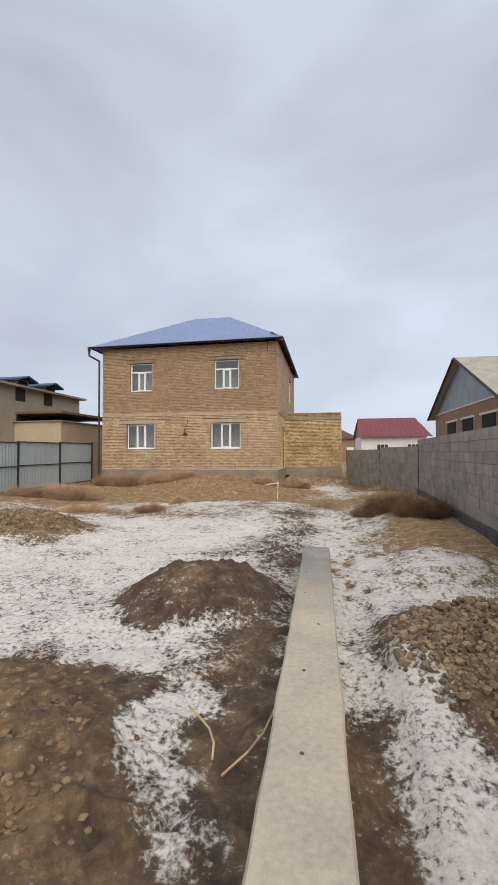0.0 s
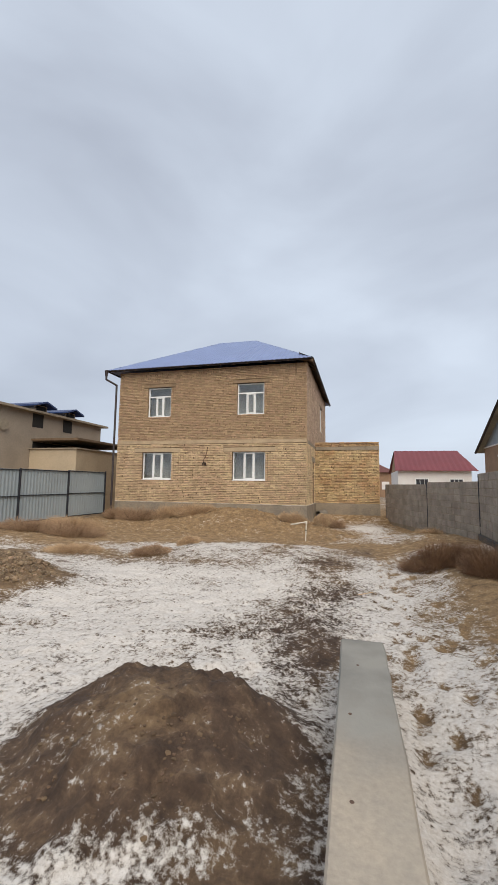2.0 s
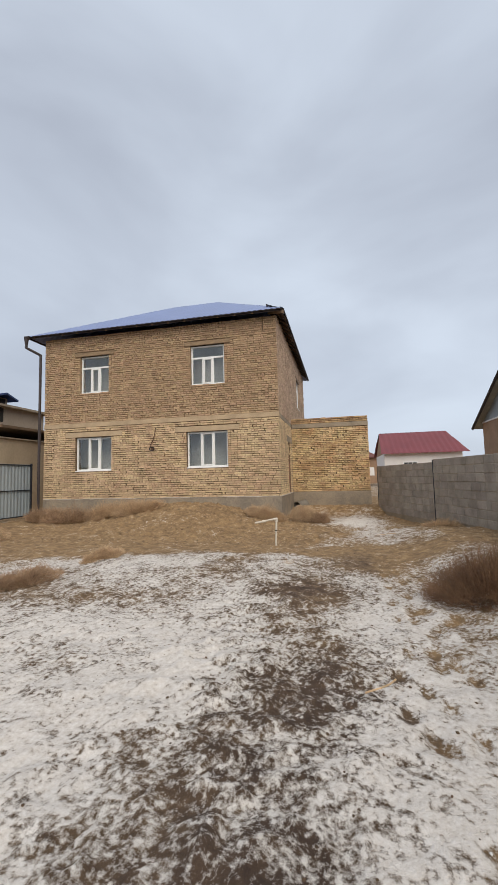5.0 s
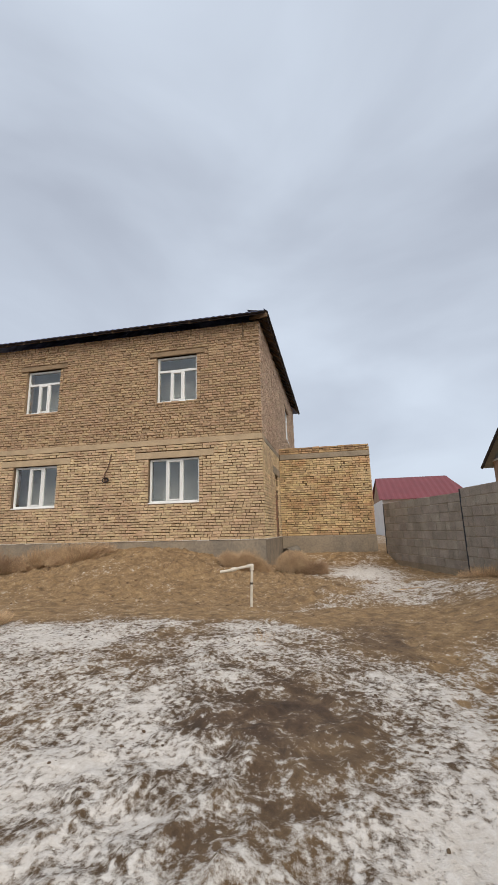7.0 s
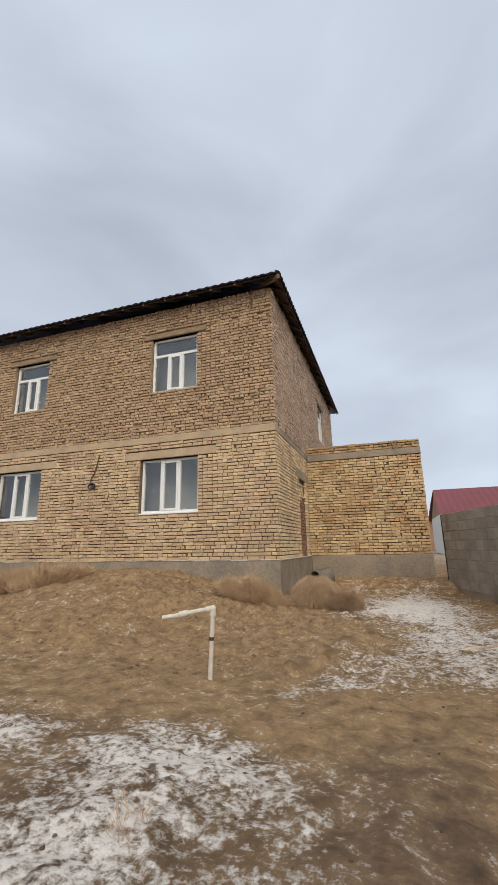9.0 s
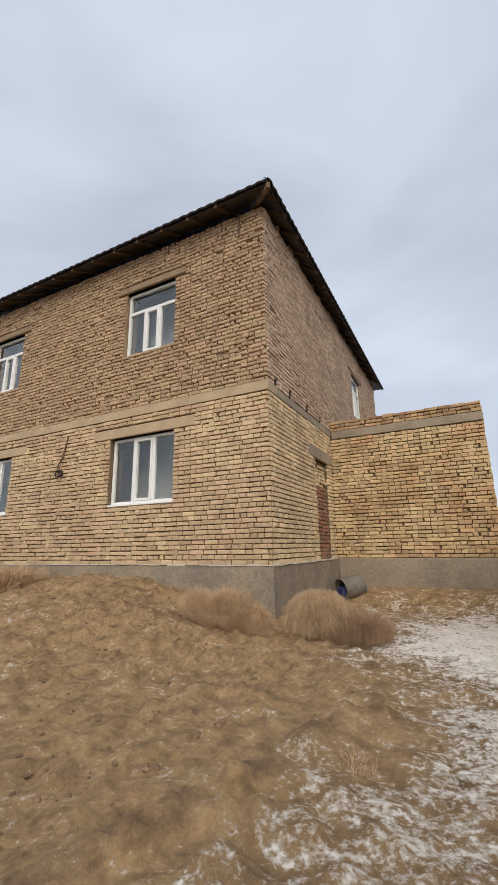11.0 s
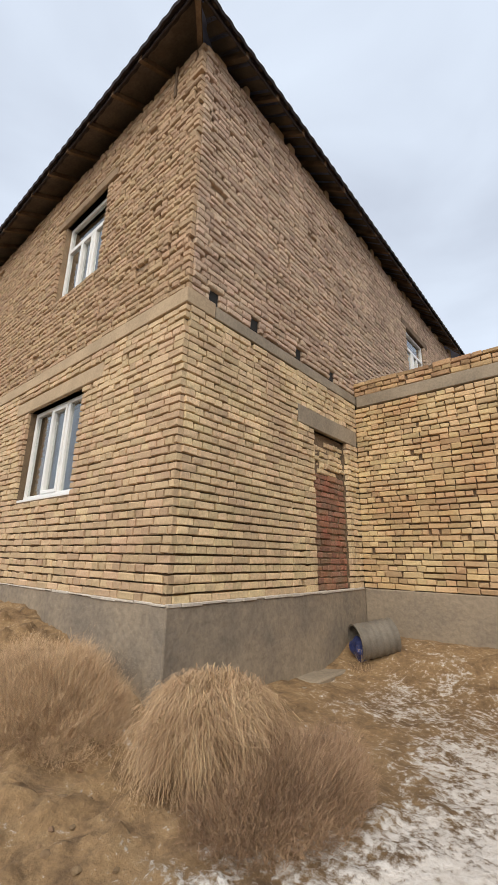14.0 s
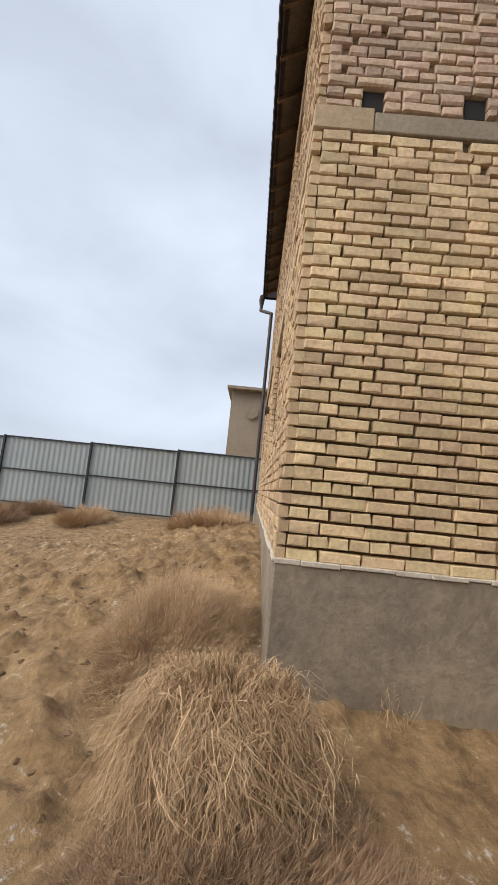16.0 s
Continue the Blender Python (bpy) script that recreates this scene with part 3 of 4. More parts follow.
# plinth, ring beam, lintels
plinth = boxes((HX0 - 0.01, HX1 + 0.006, HY0 - 0.006, HY1, -0.6, ZP), bevel=0.012)
wpart("plinth", plinth, M_PLINTH, house, "smooth grey-brown cement plinth")
bm = bmesh.new()
r = random.Random(5)
x = HX0
while x < HX1 - 0.02:
    w = r.uniform(0.12, 0.4)
    box(bm, x, min(x + w, HX1), HY0 - r.uniform(0.008, 0.022), HY0 + 0.03, ZP - r.uniform(0.0, 0.014), ZP + r.uniform(0.008, 0.016), bevel=0.004)
    x += w + 0.002
y = HY0
while y < 22.9:
    w = r.uniform(0.12, 0.4)
    box(bm, HX1 - 0.03, HX1 + r.uniform(0.008, 0.026), y, min(y + w, 22.93), ZP - r.uniform(0.0, 0.02), ZP + r.uniform(0.008, 0.016), bevel=0.004)
    y += w + 0.002
wpart("mortar_bed", bm, material("pale_mortar", (0.62, 0.56, 0.48), 0.95, var=0.2, scale=9, bump=0.5), house, "ragged pale mortar squeezed out over the plinth")["kind"] = "stuff"
wpart("ring_beam", boxes((HX0, HX1 + 0.002, HY0 - 0.004, HY0 + T, ZB0 + 0.002, ZB1 - 0.002), bevel=0.006), M_CONCRETE, house, "smeared concrete ring beam")
wpart("ring_beam", boxes((HX1 - T, HX1 + 0.004, HY0 + 0.385, HY1, ZB0 + 0.002, ZB1 - 0.03), bevel=0.006), M_CONC_GREY, house, "grey concrete ring beam")
for a, b in LOW:
    wpart("lintel", boxes((a - 0.42, b + 0.44, HY0 - 0.006, HY0 + T, 3.06, 3.25), bevel=0.008), M_CONCRETE, house, "rough concrete lintel")
for a, b in UPP:
    wpart("lintel", boxes((a - 0.22, b + 0.24, HY0 - 0.006, HY0 + T, 6.2, 6.34), bevel=0.008), M_MORTAR_UP, house, "clay-smeared lintel")
wpart("lintel", boxes((HX1 - T, HX1 + 0.006, 21.36, 22.93, 2.74, 2.98), bevel=0.008), M_CONC_GREY, house, "grey concrete lintel over a bricked-up door")
wpart("lintel", boxes((HX1 - T, HX1 + 0.006, 25.5, 27.2, 6.15, 6.28), bevel=0.008), M_WOOD, house, "wooden lintel")
wpart("raking_lath", boxes((HX1 - 0.5, HX1 - 0.46, HY0 - 0.02, HY0 + 0.01, 6.5, 7.0)), M_WOOD, house)
for yy in (19.86, 20.52, 21.42, 22.28):
    # solid dark plug in place of a shaded hole
    wpart("putlog_hole", boxes((HX1 - 0.2, HX1 - 0.035, yy - 0.065, yy + 0.065, 3.62, 3.755)), M_DARK, house, "dark plug for the shade in a square scaffold hole")

# red brick infill of the side doorway, set back
infill = wpart("infill", boxes((HX1 - 0.34, HX1 - 0.09, 21.74, 22.62, ZP, 2.74)), M_MORTAR, house, "bricked-up doorway of red and grey brick")

# windows


def window(a, b, z0, z1, y, transom, name_label, group, axis="x"):
    """White plastic window: frame, mullions, a sash and panes, set y deep."""
    cx = (a + b) / 2
    if axis == "x":
        w = thing("window", name_label, "window", group)
    else:
        w = thing("window", name_label, "window", group)
    hw, hh = (b - a) / 2, z1 - z0
    f = 0.055
    part("frame", boxes((-hw, -hw + f, -0.035, 0.035, 0, hh), (hw - f, hw, -0.035, 0.035, 0, hh), (-hw + f, hw - f, -0.035, 0.035, 0, f), (-hw + f, hw - f, -0.035, 0.035, hh - f, hh), bevel=0.004), M_PVC, w)
    top = hh - f
    if transom:
        zt = hh * 0.69
        part("transom", boxes((-hw + f, hw - f, -0.034, 0.034, zt - 0.035, zt + 0.035), bevel=0.004), M_PVC, w)
        p = part("pane", boxes((-hw + f, hw - f, -0.006, 0.006, zt + 0.035, top)), M_GLASS, w)
        p.visible_shadow = False
        top = zt - 0.035
    span = 2 * hw - 2 * f
    xa, xb = -hw + f + span * 0.335, -hw + f + span * 0.665
    for q in (xa, xb):
        part("mullion", boxes((q - 0.03, q + 0.03, -0.034, 0.034, f, top), bevel=0.004), M_PVC, w)
    s = 0.042
    l, rr = xa + 0.03, xb - 0.03
    part("sash", boxes((l, l + s, -0.05, 0.03, f, top), (rr - s, rr, -0.05, 0.03, f, top), (l + s, rr - s, -0.05, 0.03, f, f + s), (l + s, rr - s, -0.05, 0.03, top - s, top), bevel=0.004), M_PVC, w)
    for q0, q1 in ((-hw + f, xa - 0.03), (l + s, rr - s), (xb + 0.03, hw - f)):
        p = part("pane", boxes((q0, q1, -0.006, 0.006, f, top)), M_GLASS, w)
        p.visible_shadow = False
    part("sill", boxes((-hw - 0.02, hw + 0.02, -0.11, -0.03, -0.03, 0.002), bevel=0.004), M_PVC, w)
    if axis == "x":
        w.matrix_basis = pose(cx, y, z0)
    else:
        w.matrix_basis = pose(y, cx, z0, 0, 0, 90)
    return w


for a, b in LOW:
    w = window(a + 0.01, b - 0.01, 1.79, 3.05, HY0 + 0.15, False, "white plastic three-part window in a brick opening", "house windows")
    w.name = "window_1"
    tagged(w, kind="structure")
for a, b in UPP:
    w = window(a + 0.01, b - 0.01, 4.75, 6.19, HY0 + 0.15, True, "white plastic window with a top light", "house windows")
    w.name = "window_2"
    tagged(w, kind="structure")
w = window(25.77, 26.93, 4.77, 6.14, HX1 - 0.1, True, "white plastic window high in the side wall", "house windows", "y")
w.name = "window_3"
tagged(w, kind="structure")

# hip roof of blue sheet
EX0, EX1, EY0, EY1, EZ = -12.0, -1.95, 19.1, 30.15, 7.075
RA, RB = Vector((-8.1, 24.5, 10.0)), Vector((-5.85, 24.5, 10.0))
C = [Vector((EX0, EY0, EZ)), Vector((EX1, EY0, EZ)), Vector((EX1, EY1, EZ)), Vector((EX0, EY1, EZ))]


def sheet(name, pts, mat, parent, label="", rib=0.2, amp=0.018, thick=0.02):
    """A ribbed roof plane between an eave (first two points) and a ridge (rest)."""
    a, b = pts[0], pts[1]
    top = pts[2:]
    n = max(2, int((b - a).length / rib * 4))
    nor = (b - a).cross(top[0] - b).normalized()
    verts, faces = [], []
    axis = (b - a).normalized()
    tl = top[-1]
    tr = top[0]
    for i in range(n + 1):
        k = i / n
        e = a.lerp(b, k)
        ka = (tl - a).dot(axis) / (b - a).length
        kb = (tr - a).dot(axis) / (b - a).length
        up = (tl - a) - axis * (tl - a).dot(axis)
        frac = 1.0
        if k < ka:
            frac = k / ka
        elif k > kb:
            frac = (1 - k) / (1 - kb)
        o = nor * (amp if (i % 4) in (1, 2) else 0.0)
        p0, p1 = e + o, e + up * frac + o
        verts += [p0, p1, p0 - nor * thick, p1 - nor * thick]
    for i in range(n):
        q, s = i * 4, i * 4 + 4
        faces += [(q, s, s + 1, q + 1), (q + 2, q + 3, s + 3, s + 2), (q, q + 2, s + 2, s)]
    ob = quad_mesh(name, [tuple(v) for v in verts], faces, mat)
    if label:
        tagged(ob, label)
    return under(ob, parent) if parent else ob


sheet("roof", [C[0], C[1], RB, RA], M_ROOF, house, "lavender-blue ribbed metal roof slope")
sheet("roof", [C[1], C[2], RB, RB], M_ROOF, house, "lavender-blue ribbed metal roof slope")
sheet("roof", [C[2], C[3], RA, RB], M_ROOF, house, "lavender-blue ribbed metal roof slope")
sheet("roof", [C[3], C[0], RA, RA], M_ROOF, house, "lavender-blue ribbed metal roof slope")
sl = (10.0 - EZ) / (24.5 - EY0)
sx = (10.0 - EZ) / (EX1 - RB.x)
# dark drip edge along the eaves and the boarded underside
wpart("fascia", boxes((EX0 + 0.02, EX1 - 0.03, EY0 + 0.03, EY0 + 0.05, EZ - 0.075, EZ - 0.012), (EX1 - 0.05, EX1 - 0.03, EY0 + 0.05, EY1, EZ - 0.075, EZ - 0.012), (EX0 - 0.025, EX0 - 0.003, EY0, EY1, EZ - 0.07, EZ + 0.006), bevel=0.003), M_FASCIA, house, "dark brown eaves board")
for a, b, k, up in ((C[0], C[1], Vector((0, -0.03, -0.022)), Vector((0, 0.12, 0.12 * sl))), (C[1], C[2], Vector((0.03, 0, -0.022)), Vector((-0.12, 0, 0.12 * sx)))):
    sheet("drip_edge", [a + k, b + k, b + k + up, a + k + up], M_FASCIA, house, "dark wavy edge of the roof sheets", rib=0.2, amp=0.011, thick=0.03)


def soffit(verts, faces):
    ob = quad_mesh("soffit", verts, faces, M_SOFFIT)
    return under(tagged(ob, "weathered underside of the eaves"), house)


d = 0.7
soffit([(EX0, EY0, EZ - 0.025), (EX1, EY0, EZ - 0.025), (EX1 - d, EY0 + d, EZ - 0.025 + d * sl), (EX0 + d, EY0 + d, EZ - 0.025 + d * sl)], [(0, 3, 2, 1)])
soffit([(EX1, EY0, EZ - 0.025), (EX1, EY1, EZ - 0.025), (EX1 - d, EY1 - d, EZ - 0.025 + d * sx), (EX1 - d, EY0 + d, EZ - 0.025 + d * sx)], [(0, 3, 2, 1)])
x = EX0 + 0.3
while x < EX1 - 0.8:
    bm = bmesh.new()
    vs = box(bm, x - 0.025, x + 0.025, EY0 + 0.02, EY0 + d, EZ - 0.11, EZ - 0.03)
    for v in vs:
        v.co.z += (v.co.y - EY0) * sl
    wpart("rafter", bm, M_WOOD, house)
    x += 0.62
y = EY0 + 0.85
while y < EY1 - 0.8:
    bm = bmesh.new()
    vs = box(bm, EX1 - d, EX1 - 0.02, y - 0.025, y + 0.025, EZ - 0.11, EZ - 0.03)
    for v in vs:
        v.co.z += (EX1 - v.co.x) * sx
    wpart("rafter", bm, M_WOOD, house)
    y += 0.62
bm = bmesh.new()
vs = box(bm, -0.03, 0.03, -0.85, 0, -0.14, -0.03)
for v in vs:
    v.co.z += (v.co.y + 0.85) * 0.3 - 0.05
bm.transform(pose(EX1 - 0.6, EY0 + 0.6, EZ, 0, 0, 45))
wpart("hip_rafter", bm, M_WOOD, house)
r = random.Random(9)
y = HY0 + 0.2
while y < HY1:
    bm = bmesh.new()
    w = r.uniform(0.1, 0.35)
    box(bm, HX1 - 0.2, HX1 - r.uniform(0.0, 0.05), y, y + w, ZT, ZT + r.uniform(0.06, 0.22), bevel=0.02)
    wpart("wall_head_lump", bm, M_CONCRETE, house)
    y += w + r.uniform(0.05, 0.4)

# gutter and downpipe at the far front corner
drain = thing("downpipe", "dark brown metal downpipe on the house corner", "downpipe", at=(-11.58, 19.36, 0.0))
wpart("gutter", poly_tube([(-12.06, 19.05, 7.02), (-11.9, 19.05, 7.02)], 0.07), M_DOWN, drain)
wpart("funnel", (lambda b: (tube(b, (-12.0, 19.05, 6.74), (-12.0, 19.05, 6.98), 0.05, 0.09), b)[1])(bmesh.new()), M_DOWN, drain)
wpart("pipe", poly_tube([(-12.0, 19.05, 6.76), (-12.0, 19.05, 6.62), (-11.62, 19.38, 6.38), (-11.62, 19.38, 0.25)], 0.05), M_DOWN, drain)

# cable stub and junction box on the front wall
stub = thing("cable_stub", "dark cable hanging from the wall to a coil", "cable", at=(-6.95, HY0, 2.4))
wpart("cable", poly_tube([(-6.8, HY0 - 0.012, 3.28), (-6.82, HY0 - 0.02, 3.1), (-6.88, HY0 - 0.03, 2.85), (-6.98, HY0 - 0.05, 2.66), (-6.97, HY0 - 0.05, 2.52)], 0.014), M_RUST, stub)
bm = bmesh.new()
r = random.Random(3)
for i in range(7):
    ring = [Vector((-6.93 + 0.1 * math.cos(q * 0.7 + i) * r.uniform(0.7, 1.1), HY0 - 0.05 - 0.025 * r.random(), 2.5 + 0.075 * math.sin(q * 0.7 + i) * r.uniform(0.7, 1.1))) for q in range(10)]
    for p, q in zip(ring, ring[1:]):
        tube(bm, p, q, 0.006, seg=5)
wpart("coil", bm, M_WIRE, stub)
wpart("wall_box", boxes((-6.97, -6.86, HY0 - 0.05, HY0 + 0.01, 2.46, 2.57), bevel=0.01), M_RUST, stub)

# ---- annex wall ----
AX1, AY = 0.87, 22.95
annex = thing("annex", "roofless yellow brick annex beside the house", "annex", at=(-0.7, AY, 0.0))
annex_wall = wpart("wall", boxes((HX1 + 0.002, AX1 - SET, AY + SET, AY + 0.38, ZP, 3.36), (HX1 + 0.002, AX1 - SET, AY + SET, AY + 0.38, 3.36, 3.78), (AX1 - 0.38, AX1 - SET, AY + 0.38, 29.0, ZP, 3.7)), M_MORTAR, annex, "bright yellow brick wall with darker courses")
wpart("plinth", boxes((HX1 + 0.01, AX1 + 0.01, AY - 0.006, 29.0, -0.6, ZP), bevel=0.012), M_PLINTH, annex)
wpart("ring_beam", boxes((HX1 + 0.03, AX1 + 0.004, AY - 0.004, AY + 0.37, 3.38, 3.56), bevel=0.008), M_CONC_GREY, annex)

# ---- dirt-coloured things on the plot ----
beam = thing("foundation_beam", "long pale concrete foundation beam lying in the snow", "foundation", at=(-0.08, 2.0, -0.2))
bm = bmesh.new()
n_seg = 40
vs = []
r = random.Random(12)
for i in range(n_seg + 1):
    yy = -3.5 + (5.8 + 3.5) * i / n_seg
    xc = -0.03 - 0.0145 * (yy - 1.0)
    hw = 0.185
    j = [r.uniform(-0.006, 0.006) for _ in range(4)]
    vs.append([bm.verts.new(c) for c in ((xc - hw - 0.004, yy, -0.45), (xc - hw + j[0], yy, 0.19), (xc - hw + 0.012 + j[0], yy, 0.204 + j[1] * 0.4), (xc + hw - 0.012 + j[2], yy, 0.204 + j[3] * 0.4), (xc + hw + j[2], yy, 0.19), (xc + hw + 0.004, yy, -0.45))])
for p, q in zip(vs, vs[1:]):
    for k in range(5):
        bm.faces.new((p[k], p[k + 1], q[k + 1], q[k]))
bm.faces.new(vs[-1])
bm.faces.new(vs[0][::-1])
bmesh.ops.recalc_face_normals(bm, faces=bm.faces)
wpart("beam", bm, M_BEAM, beam)
bm = bmesh.new()
for i in range(9):
    yy = -0.5 + i * 0.72
    xc = -0.03 - 0.0145 * (yy - 1.0) + r.uniform(-0.12, 0.12)
    tube(bm, (xc, yy, 0.19), (xc, yy, 0.2065), 0.011, seg=8)
wpart("rebar_stub", bm, M_RUST, beam, "small rusty pits and rod ends")

pz = ground_z(-1.75, 15.0)
standpipe = thing("standpipe", "white plastic water pipe bent over at the top", "pipe", at=(-1.75, 15.0, pz))
wpart("riser", poly_tube([(-1.75, 14.93, pz - 0.1), (-1.72, 14.93, 0.44), (-1.86, 14.91, 0.42), (-2.08, 14.87, 0.375), (-2.2, 14.85, 0.36)], 0.021, 12), M_PIPE, standpipe)
wpart("elbow", poly_tube([(-1.722, 14.93, 0.38), (-1.72, 14.93, 0.442), (-1.785, 14.92, 0.431)], 0.029, 12), M_PIPE, standpipe)
wpart("tee", poly_tube([(-1.96, 14.895, 0.4), (-2.04, 14.88, 0.385)], 0.03, 12), M_PIPE, standpipe)
# narrow dark ring round the riser
wpart("dark_band", poly_tube([(-1.734, 14.93, 0.17), (-1.733, 14.93, 0.2)], 0.0245, 12), material("dark_pipe_band", (0.10, 0.07, 0.05), 0.8, var=0.3), standpipe, "narrow dark ring round the pipe")

# rough concrete footing that shows along the side plinth
bm = bmesh.new()
r = random.Random(31)
y = 19.62
while y < 22.1:
    w = r.uniform(0.25, 0.6)
    box(bm, HX1 - 0.05, HX1 + r.uniform(0.2, 0.3), y, y + w - 0.004, -0.5, -0.065 + r.uniform(-0.02, 0.015), bevel=0.018)
    y += w
wpart("footing", bm, M_CONC_GREY, house, "rough concrete footing edge bare of soil")

# half-buried barrel with a blue sack
bz = 0.17
barrel = thing("barrel", "grey ribbed barrel lying half buried by the plinth", "barrel", at=(-1.95, 22.4, 0.0))
bm = bmesh.new()
segs, rows_n = 32, 26
ring = []
for i in range(rows_n + 1):
    k = i / rows_n
    rad = 0.22 + 0.008 * math.cos(k * math.pi * 2 * 6)
    ring.append([bm.verts.new((rad * math.cos(q * 2 * math.pi / segs), k * 0.52, rad * math.sin(q * 2 * math.pi / segs))) for q in range(segs)])
inner = [[bm.verts.new((0.208 * math.cos(q * 2 * math.pi / segs), k, 0.208 * math.sin(q * 2 * math.pi / segs))) for q in range(segs)] for k in (0.0, 0.4)]
for p, q in list(zip(ring, ring[1:])) + [(inner[0], ring[0]), (inner[1], inner[0])]:
    for k in range(segs):
        bm.faces.new((p[k], p[(k + 1) % segs], q[(k + 1) % segs], q[k]))
bm.faces.new(inner[1])
bm.faces.new(ring[-1])
bmesh.ops.recalc_face_normals(bm, faces=bm.faces)
BM_ = pose(-2.02, 22.15, bz, 0, 0, -40) @ pose(0, 0, 0, 9, 0, 0) @ Matrix.Scale(0.9, 4)
bm.transform(BM_)
wpart("shell", bm, M_DRUM, barrel, smooth=False)
bm = bmesh.new()
bmesh.ops.create_icosphere(bm, subdivisions=3, radius=0.19)
for v in bm.verts:
    v.co = Vector((v.co.x * 0.95, v.co.y * 0.6, v.co.z * 0.75)) * (1 + 0.35 * (noise.noise(v.co * 9)))
bm.transform(BM_ @ Matrix.Translation((0.0, 0.06, -0.08)))
wpart("sack", bm, M_TARP, barrel, "crumpled blue plastic sack inside")

# ---- sheet fence ----
fence = thing("fence", "grey-blue profiled sheet fence on dark steel posts", "fence", at=(-12.24, 9.0, 0.0))
FY = [19.66 - 2.65 * i for i in range(9)]


def fence_z(y):
    return 0.12 - 0.012 * (19.6 - y)


for i, yy in enumerate(FY):
    zb = fence_z(yy)
    wpart("post", boxes((-12.22, -12.16, yy - 0.03, yy + 0.03, zb - 0.5, zb + 2.02), bevel=0.004), M_FRAME, fence)
for a, b in zip(FY[1:], FY):
    zb = fence_z((a + b) / 2)
    verts, faces = [], []
    n = int((b - a) / 0.04)
    for k in range(n + 1):
        o = 0.014 if k % 4 in (1, 2) else 0.0
        yy = a + (b - a) * k / n
        verts += [(-12.25 + o, yy, zb), (-12.25 + o, yy, zb + 2.0)]
    faces = [(2 * k, 2 * k + 2, 2 * k + 3, 2 * k + 1) for k in range(n)]
    under(quad_mesh("panel", verts, faces, M_FENCE), fence)
    for dz in (0.02, 1.0, 1.97):
        wpart("rail", boxes((-12.225, -12.185, a + 0.03, b - 0.03, zb + dz - 0.02, zb + dz + 0.02)), M_FRAME, fence)
wpart("footing", boxes((-12.36, -12.12, FY[-1], FY[0] + 0.1, -0.7, -0.02), bevel=0.02), M_CONC_GREY, fence, "low grey concrete footing")

# ---- cinder block boundary wall ----
block_wall = thing("block_wall", "weathered grey cinder block boundary wall", "boundary wall", at=(2.4, 18.5, 0.0))
RUNS = [((1.12, 22.55), (2.36, 18.62), -0.02, 1.70, 8), ((2.36, 18.62), (3.2, 14.95), 0.08, 1.78, 8), ((3.2, 14.95), (2.72, 6.5), 0.30, 2.0, 8), ((2.72, 6.5), (2.35, -3.0), 0.24, 1.95, 8)]
for i, (a, b, z0, z1, n) in enumerate(RUNS):
    a, b = Vector((*a, 0)), Vector((*b, 0))
    al = (b - a).normalized()
    out = Vector((al.y, -al.x, 0))
    L = (b - a).length
    core = bmesh.new()
    box(core, 0, L, -0.17, -0.012, -0.5 - z0, z1 - z0 - 0.01)
    core.transform(Matrix.Translation((a.x, a.y, z0)) @ Matrix(((al.x, out.x, 0, 0), (al.y, out.y, 0, 0), (0, 0, 1, 0), (0, 0, 0, 1))))
    wl_ob = wpart("wall", core, M_CONC_GREY, block_wall)
    wpart("post", (lambda bb: (tube(bb, (a.x, a.y, -0.4), (a.x, a.y, z1 - 0.02), 0.018), bb)[1])(bmesh.new()), M_FRAME, block_wall)
    lay_bricks(wl_ob, (a.x, a.y, z0), al, out, L, 0.0, z1 - z0, n, (M_BLOCK, M_BLOCK_P), near=(0, L, -1, 9), seed=20 + i, long=0.40, short=0.2, joint=0.012, bed=0.014, ch=0.008, depth=0.1, rough=0.006, alternate=False, name="block")
    if i == 2:
        foot = bmesh.new()
        box(foot, 0, L, -0.1, 0.07, -0.6, -0.02)
        foot.transform(Matrix.Translation((a.x, a.y, z0)) @ Matrix(((al.x, out.x, 0, 0), (al.y, out.y, 0, 0), (0, 0, 1, 0), (0, 0, 0, 1))))
        wpart("footing", foot, material("dark_footing", (0.10, 0.095, 0.09), 0.9, var=0.4, scale=4), block_wall, "dark damp footing")

